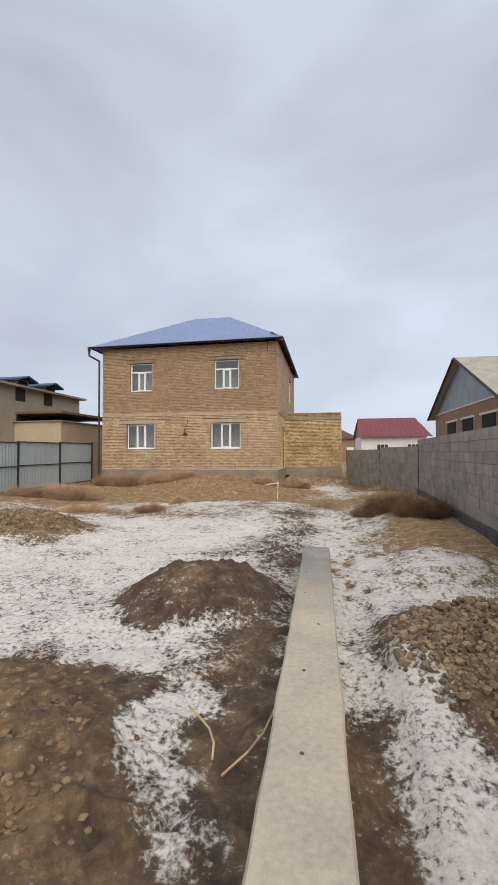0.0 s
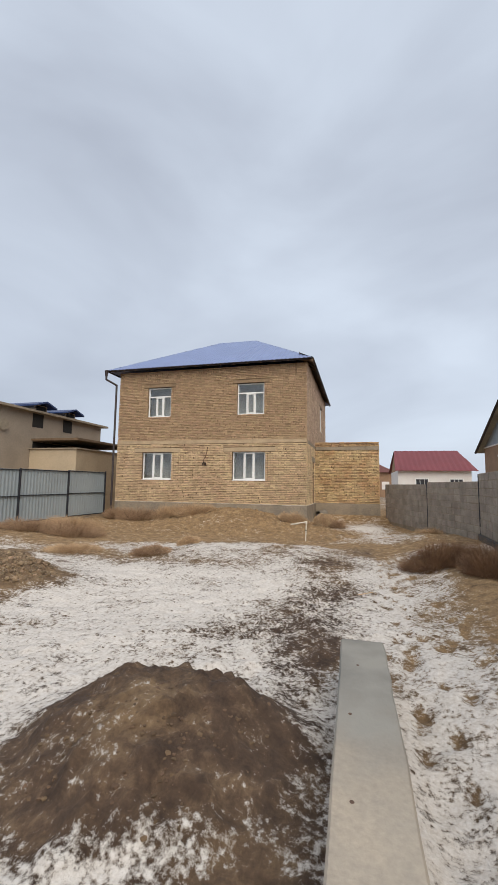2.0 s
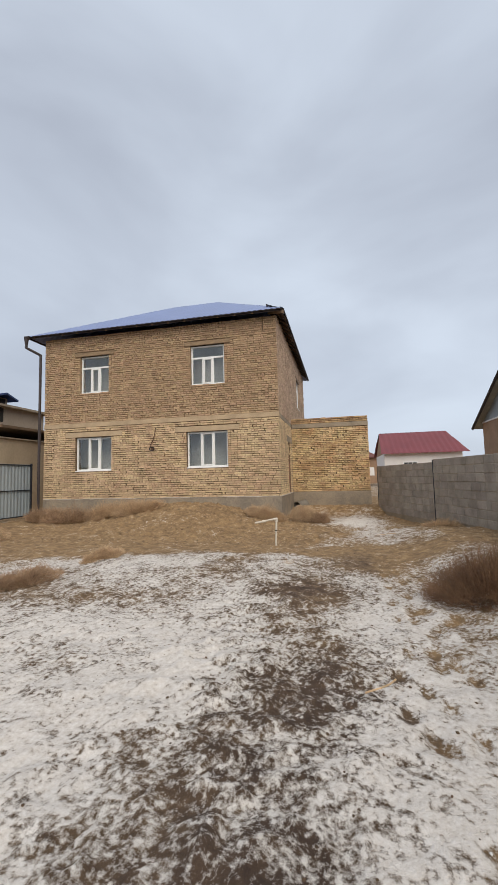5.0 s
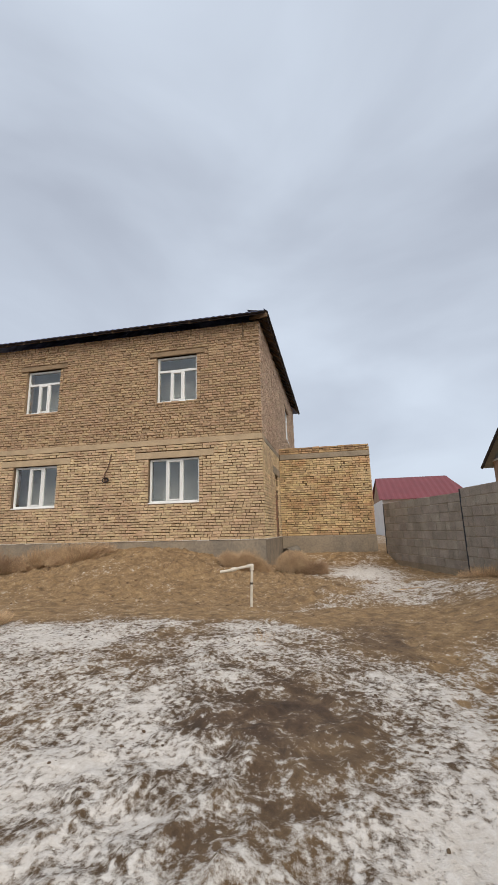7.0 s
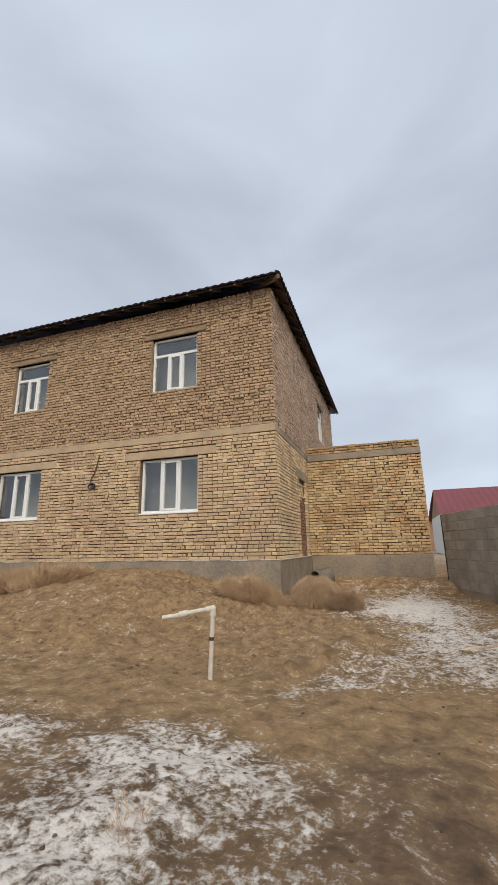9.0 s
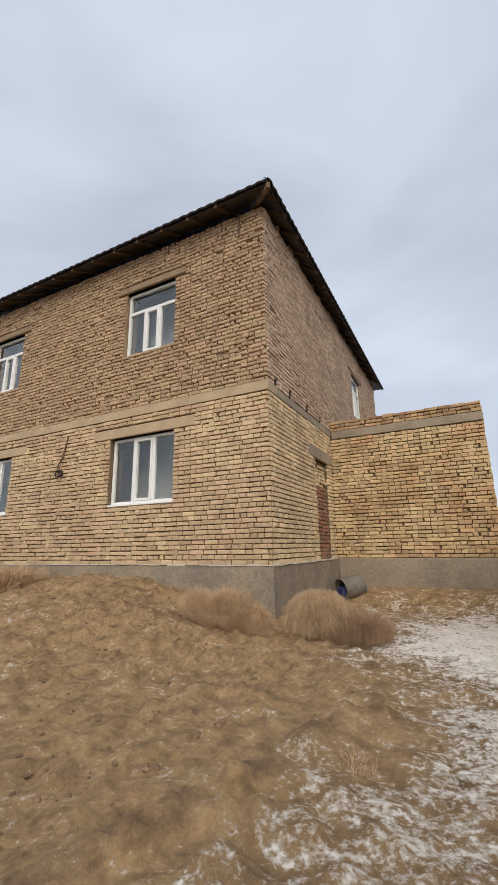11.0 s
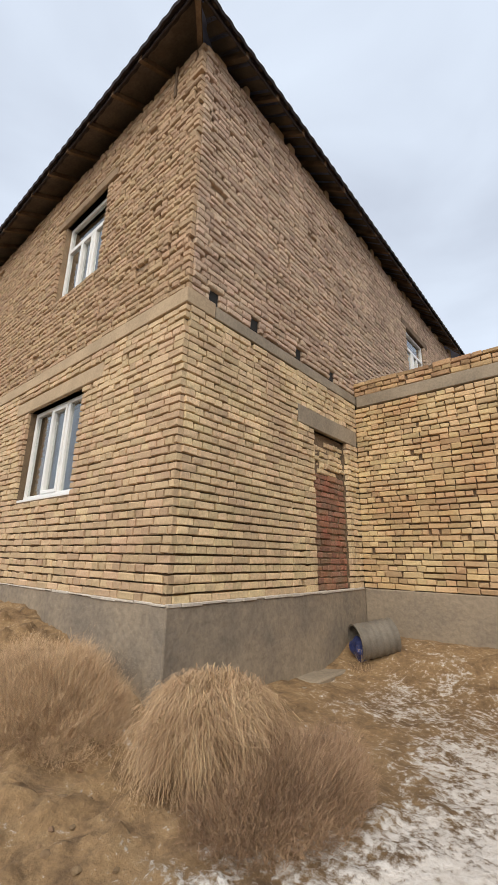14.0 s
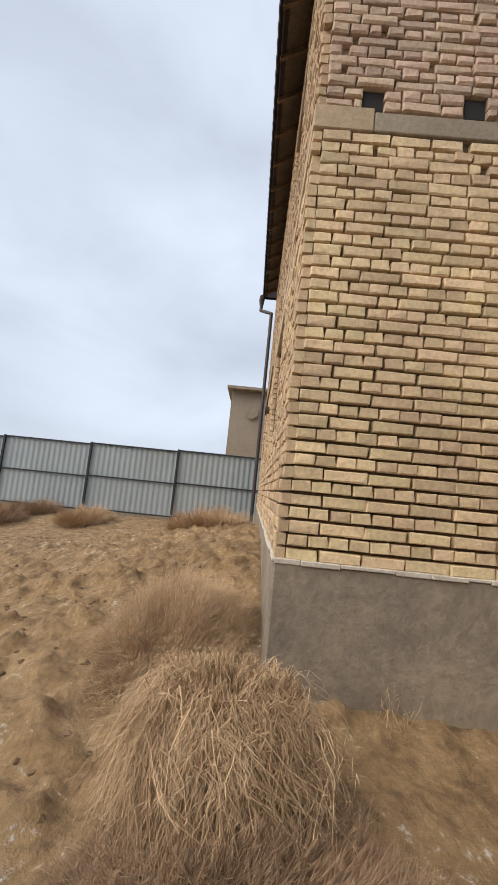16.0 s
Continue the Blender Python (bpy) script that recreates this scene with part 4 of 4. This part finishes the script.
# ---- neighbouring houses ----
left = thing("neighbour_house", "beige plastered house with navy dormer roofs behind the fence", "house", at=(-19.5, 24.0, 0.0))
bm = boxes((-24, -18, 18.0, 27.4, -0.5, 5.5))
wpart("wall", bm, M_BEIGE, left)
wpart("eaves", boxes((-24.2, -17.6, 17.8, 27.7, 5.5, 5.62)), M_CONC_GREY, left, "thin grey eaves slab")
quad_l = [(-17.6, 17.8, 5.62), (-17.6, 27.7, 5.62), (-24.2, 27.7, 5.9), (-24.2, 17.8, 5.9)]
under(quad_mesh("roof", quad_l, [(0, 1, 2, 3)], M_ROOF_NAVY), left)
for yy in (21.4, 23.9):
    bm = bmesh.new()
    box(bm, -19.6, -17.85, yy - 0.5, yy + 0.5, 5.6, 5.98)
    dorm = wpart("dormer", bm, M_BEIGE, left)
    vs = [(-17.4, yy - 0.8, 5.93), (-17.4, yy, 6.2), (-17.4, yy + 0.8, 5.93), (-20.6, yy - 0.8, 5.93), (-20.6, yy, 6.2), (-20.6, yy + 0.8, 5.93)]
    vs += [(x, y, z - 0.09) for x, y, z in vs]
    under(quad_mesh("dormer_roof", vs, [(0, 1, 4, 3), (1, 2, 5, 4), (6, 9, 10, 7), (7, 10, 11, 8), (0, 6, 7, 1), (1, 7, 8, 2), (0, 3, 9, 6), (2, 8, 11, 5)], M_ROOF_NAVY), dorm)
    # flat dark panels that stand for shaded hollows; the dormer has no leaf
    wpart("shutter", boxes((-17.86, -17.82, yy - 0.34, yy + 0.34, 5.62, 5.92)), M_DARK, dorm, "dark panel for the shaded hollow of a dormer")
    wpart("opening", boxes((-18.1, -17.98, yy - 0.4, yy + 0.4, 4.7, 5.48)), M_DARK, left, "dark panel for the shade in an unglazed opening")
wpart("canopy", boxes((-18.0, -14.9, 21.0, 27.5, 3.9, 4.02)), M_WOOD, left, "brown porch roof slab")
# dark sheet on the wall for the shaded void under the canopy
wpart("opening", boxes((-18.02, -17.97, 21.1, 24.5, 3.0, 3.85)), M_DARK, left)
wpart("porch", boxes((-17.97, -14.9, 20.9, 27.2, -0.5, 3.4)), M_CREAM, left, "cream plastered porch block")
wpart("porch_roof", boxes((-18.0, -14.8, 20.8, 27.3, 3.4, 3.46)), M_CONC_GREY, left)
wpart("opening", boxes((-14.92, -14.88, 25.4, 26.3, 1.6, 3.2)), M_DARK, left)
wpart("dish", (lambda b: (tube(b, (-17.96, 18.95, 4.55), (-17.86, 18.95, 4.55), 0.08, 0.3, 20), b)[1])(bmesh.new()), M_CONC_GREY, left, "small satellite dish")

right = thing("gable_house", "tan brick house with zinc gable and pale slate roof", "house", at=(10.0, 26.0, 0.0))
GX, GY0, GY1, GB, GA = 8.1, 20.4, 32.6, 4.3, 7.3
gm = (GY0 + GY1) / 2
wpart("wall", boxes((GX, GX + 11, GY0, GY1, -0.5, GB)), M_TAN, right)
under(quad_mesh("gable", [(GX - 0.02, GY0, GB), (GX - 0.02, GY1, GB), (GX - 0.02, gm, GA - 0.08), (GX + 0.1, GY0, GB), (GX + 0.1, GY1, GB), (GX + 0.1, gm, GA - 0.08)], [(0, 1, 2), (3, 5, 4), (0, 3, 4, 1)], M_GABLE), right)
for s, e in ((GY0 - 0.5, -1), (GY1 + 0.5, 1)):
    k = (GA - GB) / (gm - GY0)
    ze = GB - 0.5 * k
    vs = [(GX - 0.4, s, ze), (GX + 11.5, s, ze), (GX + 11.5, gm, GA), (GX - 0.4, gm, GA)]
    vs += [(x, y, z - 0.1) for x, y, z in vs]
    under(quad_mesh("roof", vs, [(0, 1, 2, 3), (7, 6, 5, 4), (0, 3, 7, 4), (0, 4, 5, 1)], M_SLATE), right)
    wpart("verge_board", (lambda b: (tube(b, (GX - 0.42, s, ze - 0.08), (GX - 0.42, gm, GA - 0.06), 0.09, seg=4), b)[1])(bmesh.new()), M_FASCIA, right)
wpart("trim", boxes((GX - 0.06, GX, GY0, GY1, GB - 0.08, GB)), M_WHITE, right, "thin white trim under the gable")
for yy in (22.3, 25.5, 28.6):
    wn_ob = wpart("window", boxes((GX - 0.02, GX + 0.02, yy - 0.9, yy + 0.9, 1.9, 3.5)), M_DARK, right)
    wpart("lintel", boxes((GX - 0.05, GX, yy - 1.2, yy + 1.2, 3.5, 3.62)), M_WHITE, right)

red = thing("red_roof_house", "white plastered cottage with a dark red metal roof", "house", at=(7.5, 50.0, 0.0))
wpart("wall", boxes((3.8, 10.7, 47, 56, -0.5, 3.3)), M_WHITE, red)
sheet("roof", [Vector((3.5, 46.4, 3.25)), Vector((11.2, 46.4, 3.25)), Vector((10.3, 51, 5.6)), Vector((3.7, 51, 5.6))], M_ROOF_RED, red, rib=0.5, amp=0.03)
sheet("roof", [Vector((11.2, 56.5, 3.25)), Vector((3.5, 56.5, 3.25)), Vector((3.7, 51, 5.6)), Vector((10.3, 51, 5.6))], M_ROOF_RED, red, rib=0.5, amp=0.03)
under(quad_mesh("gable", [(3.8, 46.8, 3.3), (3.8, 56, 3.3), (3.8, 51, 5.45)], [(0, 1, 2)], M_TAN), red)
for xx in (6.1, 9.3):
    w = wpart("window", boxes((xx - 0.65, xx + 0.65, 46.93, 47.02, 1.1, 2.5)), M_PVC, red)
    for k in range(3):
        wpart("pane", boxes((xx - 0.56 + k * 0.39, xx - 0.22 + k * 0.39, 46.9, 46.925, 1.2, 2.4)), M_FRAME, w)

far = thing("far_house", "small tan house with a brown-red hipped roof in the distance", "house", at=(2.0, 66.0, 0.0))
wpart("wall", boxes((-2.5, 4.4, 63, 70, -0.5, 3.6)), M_TAN, far)
under(quad_mesh("roof", [(-3, 62.5, 3.6), (4.9, 62.5, 3.6), (4.9, 70.5, 3.6), (-3, 70.5, 3.6), (0.9, 66.5, 5.9)], [(0, 1, 4), (1, 2, 4), (2, 3, 4), (3, 0, 4)], material("brown_red_roof", (0.16, 0.06, 0.05), 0.7, var=0.2)), far)
wpart("window", boxes((3.0, 4.0, 62.93, 63.02, 1.2, 2.3)), M_WHITE, far)

# ---- dry bushes ----


M_GRASS_BR2 = material("dull_brown_stems", (0.44, 0.295, 0.175), 0.9, var=0.22, scale=5, bump=0.0, second=(0.28, 0.18, 0.105), island=0.4)


def strand(verts, faces, pts, wid, yaw):
    """A thin tapering blade through the points."""
    wx, wy = math.cos(yaw) * wid, math.sin(yaw) * wid
    i0 = len(verts)
    n = len(pts) - 1
    for k, (x, y, z) in enumerate(pts):
        s = 1.0 - 0.65 * k / n
        verts += [(x - wx * s, y - wy * s, z), (x + wx * s, y + wy * s, z + 0.35 * wid)]
    for k in range(n):
        b0 = i0 + 2 * k
        faces.append((b0, b0 + 1, b0 + 3, b0 + 2))


def thatch(name, label, cx, cy, rx, ry, h, tufts, per, mat, seed, wid=0.002, lean=(0, 0), droop=1.0, group="dry bushes"):
    """A domed clump: tufts rise from the crown, bend over and hang to the ground."""
    r = np.random.RandomState(seed)
    zb = ground_z(cx, cy)
    th = thing(name, label, "bush", group, at=(cx, cy, zb))
    verts, faces = [], []
    for _ in range(tufts):
        a = r.uniform(0, 2 * math.pi)
        root = math.sqrt(r.rand()) * 0.62
        reach = r.uniform(0.3, 0.62)
        top = h * r.uniform(0.82, 1.1) * math.sqrt(max(0.08, 1 - (root * 0.95) ** 2))
        swirl = r.normal(0.25, 0.5)
        for _k in range(per):
            a2, rt = a + r.normal(0, 0.13), root + r.normal(0, 0.07)
            rc, tp = reach * r.uniform(0.6, 1.15), top * r.uniform(0.75, 1.06)
            low = r.uniform(0.0, 0.6) if r.rand() < 0.7 else 0.8
            kx, ky = r.normal(0, 0.011, 8), r.normal(0, 0.011, 8)
            pts = []
            for k in range(8):
                t = k / 7
                rho = rt + rc * t ** 1.25
                ang = a2 + swirl * t
                z = tp * (0.45 + 0.55 * math.sin(min(1.0, t * 2.4) * math.pi / 2)) * (1 - (1 - low) * droop * max(0.0, t - 0.38) ** 1.6 * 2.1)
                pts.append((cx + math.cos(ang) * rx * rho + lean[0] * z + kx[k], cy + math.sin(ang) * ry * rho + lean[1] * z + ky[k], zb - 0.02 + max(0.0, z) + r.normal(0, 0.005)))
            strand(verts, faces, pts, wid * r.uniform(0.6, 1.5), r.uniform(0, math.pi))
            for _j in range(5):
                p = pts[r.randint(2, 8)]
                d = np.array([math.cos(a2) * 0.5 + r.normal(0, 0.6), math.sin(a2) * 0.5 + r.normal(0, 0.6), r.normal(-0.2, 0.6)]) * r.uniform(0.015, 0.05)
                j0 = len(verts)
                verts += [p, (p[0] + wid, p[1] + wid, p[2]), (p[0] + d[0], p[1] + d[1], p[2] + d[2])]
                faces.append((j0, j0 + 1, j0 + 2))
    ob = tagged(quad_mesh("foliage", verts, faces, mat), kind="stuff")
    under(ob, th)
    return th


def bush(name, label, cx, cy, rx, ry, h, count, mat, seed, wid=0.004, lean=(0, 0), wild=0.3, group="dry bushes", twigs=6):
    """Upright brush: kinked stems that fork into short twigs."""
    r = np.random.RandomState(seed)
    zb = ground_z(cx, cy)
    th = thing(name, label, "bush", group, at=(cx, cy, zb))
    gx, gy = (ground_z(cx + 0.3, cy) - ground_z(cx - 0.3, cy)) / 0.6, (ground_z(cx, cy + 0.3) - ground_z(cx, cy - 0.3)) / 0.6
    verts, faces = [], []
    for _ in range(count):
        a, q = r.uniform(0, 2 * math.pi), math.sqrt(r.uniform(0.0, 1.0))
        hh = h * (1 + wild * 1.6 * noise.noise(Vector((math.cos(a) * q * 2.6 + seed, math.sin(a) * q * 2.6, 0.3)))) * r.uniform(0.5, 1.08) * math.sqrt(max(0.1, 1.0 - q * q * 0.85))
        kink = r.normal(0, 0.05 * h, (5, 3))
        pts = []
        for k in range(5):
            t = k / 4
            rho = q * (0.6 + 0.42 * t)
            x, y = cx + math.cos(a) * rx * rho + kink[k][0] + lean[0] * hh * t, cy + math.sin(a) * ry * rho + kink[k][1] + lean[1] * hh * t
            base = zb + gx * (x - cx) + gy * (y - cy)
            pts.append((x, y, max(base - 0.06, base - 0.05 + hh * t + (kink[k][2] * 0.5 if k else 0.0))))
        strand(verts, faces, pts, wid * r.uniform(0.6, 1.4), r.uniform(0, math.pi))
        for _k in range(twigs):
            p = pts[r.randint(1, 5)]
            d = np.array([math.cos(a) * 0.5 + r.normal(0, 0.7), math.sin(a) * 0.5 + r.normal(0, 0.7), abs(r.normal(0.5, 0.5))]) * h * r.uniform(0.05, 0.22)
            j0 = len(verts)
            verts += [p, (p[0] + wid, p[1] + wid * 0.6, p[2]), (p[0] + d[0], p[1] + d[1], p[2] + d[2])]
            faces.append((j0, j0 + 1, j0 + 2))
    ob = tagged(quad_mesh("foliage", verts, faces, mat), kind="stuff")
    under(ob, th)
    return th


thatch("tumbleweed", "large domed clump of pale dry grass by the plinth corner", -1.55, 19.28, 0.39, 0.41, 0.53, 260, 34, M_GRASS, 3, wid=0.0017, lean=(0.05, 0.05))
bush("tumbleweed", "brown dry brush spilling beside the pale clump", -1.14, 19.4, 0.42, 0.62, 0.33, 9000, M_GRASS_BR2, 4, wid=0.0016, lean=(0.35, 0.25), twigs=9)
bush("tumbleweed", "low dry brown bush against the front plinth", -2.7, 18.9, 0.68, 0.48, 0.4, 9000, M_GRASS, 5, wid=0.0017, twigs=9)
bush("dry_bush", "dark brown dry bush on the bank by the block wall", 1.45, 11.2, 0.8, 0.8, 0.42, 5200, M_GRASS_BR, 6, wid=0.0035, wild=0.5)
bush("dry_bush", "dry brown bush on the bank by the block wall", 2.2, 9.9, 0.65, 0.8, 0.45, 4600, M_GRASS_BR, 7, wid=0.0035, wild=0.55)
bush("dry_bush", "low tan bush at the foot of the block wall", 2.15, 17.0, 0.5, 0.4, 0.25, 900, M_GRASS, 8, wid=0.004)
for k, (bx, by, rx, hh) in enumerate(((-8.3, 18.8, 1.2, 0.5), (-9.6, 18.6, 1.3, 0.55), (-7.0, 18.5, 1.0, 0.4), (-10.9, 18.9, 0.7, 0.5), (-10.4, 15.2, 1.3, 0.4), (-9.2, 13.6, 1.2, 0.45), (-7.3, 11.2, 0.8, 0.2), (-5.2, 11.4, 0.5, 0.22), (-4.9, 13.1, 0.25, 0.25), (-11.0, 13.6, 1.2, 0.4))):
    bush("dry_bush", "low brown weeds near the fence and house front", bx, by, rx, 0.65, hh, 2200, M_GRASS_BR2 if k % 2 else M_GRASS, 30 + k, wid=0.005)
bush("dry_weed", "thin pale weed on the bare ground", -0.75, 3.0, 0.3, 0.35, 0.11, 900, M_GRASS_BR2, 50, wid=0.0012)
for k, (bx, by) in enumerate(((-3.3, 18.2), (-4.4, 17.9), (-2.3, 14.6), (-1.2, 12.9), (-3.6, 16.6), (-1.9, 22.0), (-2.15, 20.2), (-5.6, 17.2), (-0.4, 16.4))):
    bush("dry_weed", "few thin dry weed stems", bx, by, 0.14, 0.14, 0.28 if k in (5, 6) else 0.16, 26, M_GRASS, 60 + k, wid=0.0022, group="weeds")

# ---- stones, clods and lumps ----


def rubble(name, label, n, place, size, mat, seed, flat=0.65, category="rubble"):
    """Many uneven lumps pressed into the ground, one mesh."""
    r = np.random.RandomState(seed)
    base = bmesh.new()
    bmesh.ops.create_icosphere(base, subdivisions=1, radius=1)
    bv = np.array([v.co[:] for v in base.verts])
    bf = [[v.index for v in f.verts] for f in base.faces]
    base.free()
    P = np.array([place(r) for _ in range(n)])
    gz = terrain(P[:, 0], P[:, 1])
    gz = gz + 0.10 * (fractal(P[:, 0], P[:, 1], 1.1, 4, 3) - 0.5) + 0.06 * (fractal(P[:, 0], P[:, 1], 5.5, 3, 9) - 0.5)
    verts, faces = [], []
    for (x, y), z in zip(P, gz):
        s = size[0] + (size[1] - size[0]) * r.rand() ** 2.5
        k = bv * (1 + r.uniform(-0.38, 0.32, (len(bv), 1))) * s * np.array([r.uniform(0.8, 1.3), r.uniform(0.8, 1.3), flat * r.uniform(0.7, 1.2)])
        a = r.uniform(0, 6.28)
        c, d = math.cos(a), math.sin(a)
        kx, ky = k[:, 0] * c - k[:, 1] * d, k[:, 0] * d + k[:, 1] * c
        i0 = len(verts)
        verts += list(zip((kx + x).tolist(), (ky + y).tolist(), (k[:, 2] + z + s * 0.2).tolist()))
        faces += [tuple(i0 + q for q in f) for f in bf]
    ob = quad_mesh(name, verts, faces, mat)
    return tagged(ob, label, category, kind="stuff")


def blob(cx, cy, rx, ry):
    def pick(r):
        a, q = r.uniform(0, 2 * math.pi), math.sqrt(r.rand()) * r.uniform(0.8, 1.08)
        return cx + rx * q * math.cos(a), cy + ry * q * math.sin(a)

    return pick


def area(x0, x1, y0, y1):
    return lambda r: (r.uniform(x0, x1), r.uniform(y0, y1))


def gravel_heap(label, cx, cy, rx, ry, n, size, singles, seed):
    """A heap of broken stones: the larger ones lie on top as single pieces."""
    heap = thing("gravel_heap", label, "gravel heap", "gravel heaps", at=(cx, cy, ground_z(cx, cy) - 0.3))
    loose = rubble("gravel", "", n, blob(cx, cy, rx, ry), (size[0], size[1] * 0.7), M_STONE, seed, 0.9, "")
    under(loose, heap)
    r = random.Random(seed)
    shapes = []
    for k in range(10):
        bm = bmesh.new()
        bmesh.ops.create_icosphere(bm, subdivisions=1, radius=1)
        for v in bm.verts:
            v.co *= 1 + r.uniform(-0.35, 0.25)
            v.co.z *= 0.8
        me = bpy.data.meshes.new("stone")
        bm.to_mesh(me)
        bm.free()
        me.materials.append(M_STONE_P)
        shapes.append(me)
    for k in range(singles):
        a, q = r.uniform(0, 2 * math.pi), math.sqrt(r.random())
        x, y = cx + rx * q * math.cos(a), cy + ry * q * math.sin(a)
        ob = new("stone", shapes[r.randrange(10)])
        w = size[1] * r.uniform(0.55, 1.25)
        ob.matrix_basis = pose(x, y, ground_z(x, y) + 0.03 + w * 0.25, r.uniform(-60, 60), r.uniform(-60, 60), r.uniform(0, 360)) @ Matrix.Diagonal((w, w * r.uniform(0.7, 1.1), w, 1))
        under(ob, heap)


gravel_heap("heap of brown broken stones beside the beam", 1.6, 3.3, 1.05, 0.95, 4200, (0.014, 0.042), 295, 1)
gravel_heap("spread heap of grey-brown stones in the snow", -6.8, 7.7, 1.6, 1.15, 2200, (0.015, 0.05), 200, 2)
rubble("clods", "dry clods on the soil heap", 3200, blob(-2.2, 1.4, 1.25, 1.3), (0.004, 0.03), M_CLOD_PALE, 3)
rubble("clods", "dry clods on the dark earth mound", 1300, blob(-1.45, 4.45, 0.8, 0.75), (0.004, 0.018), M_CLOD, 4)
rubble("clods", "dry clods on the sandy mound before the house", 3600, area(-8.5, -1.3, 15.0, 19.3), (0.004, 0.028), M_CLOD_PALE, 5)
rubble("clods", "small dark clods in the trampled snow", 1500, area(-3.0, 1.4, 5.5, 16.0), (0.003, 0.013), M_CLOD, 6)
rubble("snow_lumps", "small lumps of crusted snow", 1200, area(0.0, 1.5, 16.5, 22.0), (0.003, 0.013), M_SNOWLUMP, 7, 0.45, "snow")
rubble("snow_lumps", "small lumps of crusted snow", 700, area(-4.5, 1.2, 6.0, 12.0), (0.003, 0.01), M_SNOWLUMP, 8, 0.4, "snow")

stick_r = random.Random(4)
for sx_, sy_, ln, an in ((-0.5, 1.9, 0.75, 70), (-0.58, 2.0, 0.5, 120), (-2.2, 2.7, 0.5, 140), (0.55, 16.6, 0.5, 10), (-0.15, 8.8, 0.35, 40)):
    pts = []
    for k in range(5):
        t = k / 4
        x, y = sx_ + math.cos(radians(an)) * ln * t + 0.05 * math.sin(4 * t), sy_ + math.sin(radians(an)) * ln * t
        pts.append((x, y, ground_z(x, y) + 0.03 + 0.02 * math.sin(3 * t)))
    ob = mesh_ob("twig", poly_tube(pts, 0.007, 6), M_GRASS)
    tagged(ob, "bent dry twig on the ground", "twig", "twigs")

# ---- bricks ----
lay_bricks(wall_front, (HX0, HY0, 0), (1, 0, 0), (0, -1, 0), HX1 - HX0, ZP + 0.012, ZB0, 35, (M_BRICK_LOW, M_BRICK_LOW_P),
           holes=[(a - HX0, b - HX0, 1.78, 3.06) for a, b in LOW] + [(a - 0.42 - HX0, b + 0.44 - HX0, 3.05, 3.26) for a, b in LOW], near=(HX1 - HX0 - 1.75, 99, 0, 9), seed=1)
lay_bricks(wall_front_up, (HX0, HY0, 0), (1, 0, 0), (0, -1, 0), HX1 - HX0, ZB1, ZT, 44, (M_BRICK_UP, M_BRICK_UP),
           holes=[(a - HX0, b - HX0, 4.74, 6.2) for a, b in UPP] + [(a - 0.22 - HX0, b + 0.24 - HX0, 6.19, 6.35) for a, b in UPP], seed=2, rough=0.009, ch=0.012, missing=0.004, bed=0.014, joint=0.013, gaps=0.12)
S0 = HY0 + 0.062
lay_bricks(side_low, (HX1, S0, 0), (0, 1, 0), (1, 0, 0), 22.97 - S0, ZP + 0.012, ZB0, 35, (M_BRICK_SIDE, M_BRICK_SIDE_P),
           holes=[(21.74 - S0, 22.62 - S0, 0, 2.74), (21.36 - S0, 9, 2.74, 2.98)], near=(0, 1.7, 0, 9), seed=3, bed=0.015)
lay_bricks(side_up, (HX1, S0, 0), (0, 1, 0), (1, 0, 0), HY1 - S0, ZB1, ZT, 44, (M_BRICK_UPSIDE, M_BRICK_UPSIDE),
           holes=[(25.75 - S0, 26.95 - S0, 4.75, 6.15), (25.5 - S0, 27.2 - S0, 6.15, 6.28)] + [(yy - 0.07 - S0, yy + 0.07 - S0, 3.61, 3.76) for yy in (19.86, 20.52, 21.42, 22.28)], seed=4, rough=0.009, ch=0.011, missing=0.004, bed=0.014, gaps=0.1)
lay_bricks(infill, (HX1 - 0.07, 21.74, 0), (0, 1, 0), (1, 0, 0), 0.88, ZP + 0.01, 2.2, 19, (M_BRICK_RED, M_BRICK_RED), seed=5, rough=0.012, ch=0.008)
lay_bricks(infill, (HX1 - 0.07, 21.74, 0), (0, 1, 0), (1, 0, 0), 0.88, 2.2, 2.66, 6, (M_BRICK_SIDE, M_BRICK_SIDE), seed=15, rough=0.025, ch=0.01, missing=0.12)
lay_bricks(annex_wall, (HX1 + 0.0015, AY, 0), (1, 0, 0), (0, -1, 0), AX1 - HX1 - 0.005, ZP + 0.01, 3.37, 34, (M_BRICK_ANNEX, M_BRICK_ANNEX), seed=6, ch=0.007)
lay_bricks(annex_wall, (HX1 + 0.0015, AY, 0), (1, 0, 0), (0, -1, 0), AX1 - HX1 - 0.005, 3.57, 3.80, 3, (M_BRICK_WARM, M_BRICK_WARM), seed=7, rough=0.012, ch=0.008)
lay_bricks(annex_wall, (AX1, AY + 0.062, 0), (0, 1, 0), (1, 0, 0), 3.0, ZP + 0.01, 3.7, 38, (M_BRICK_ANNEX, M_BRICK_ANNEX), seed=8)
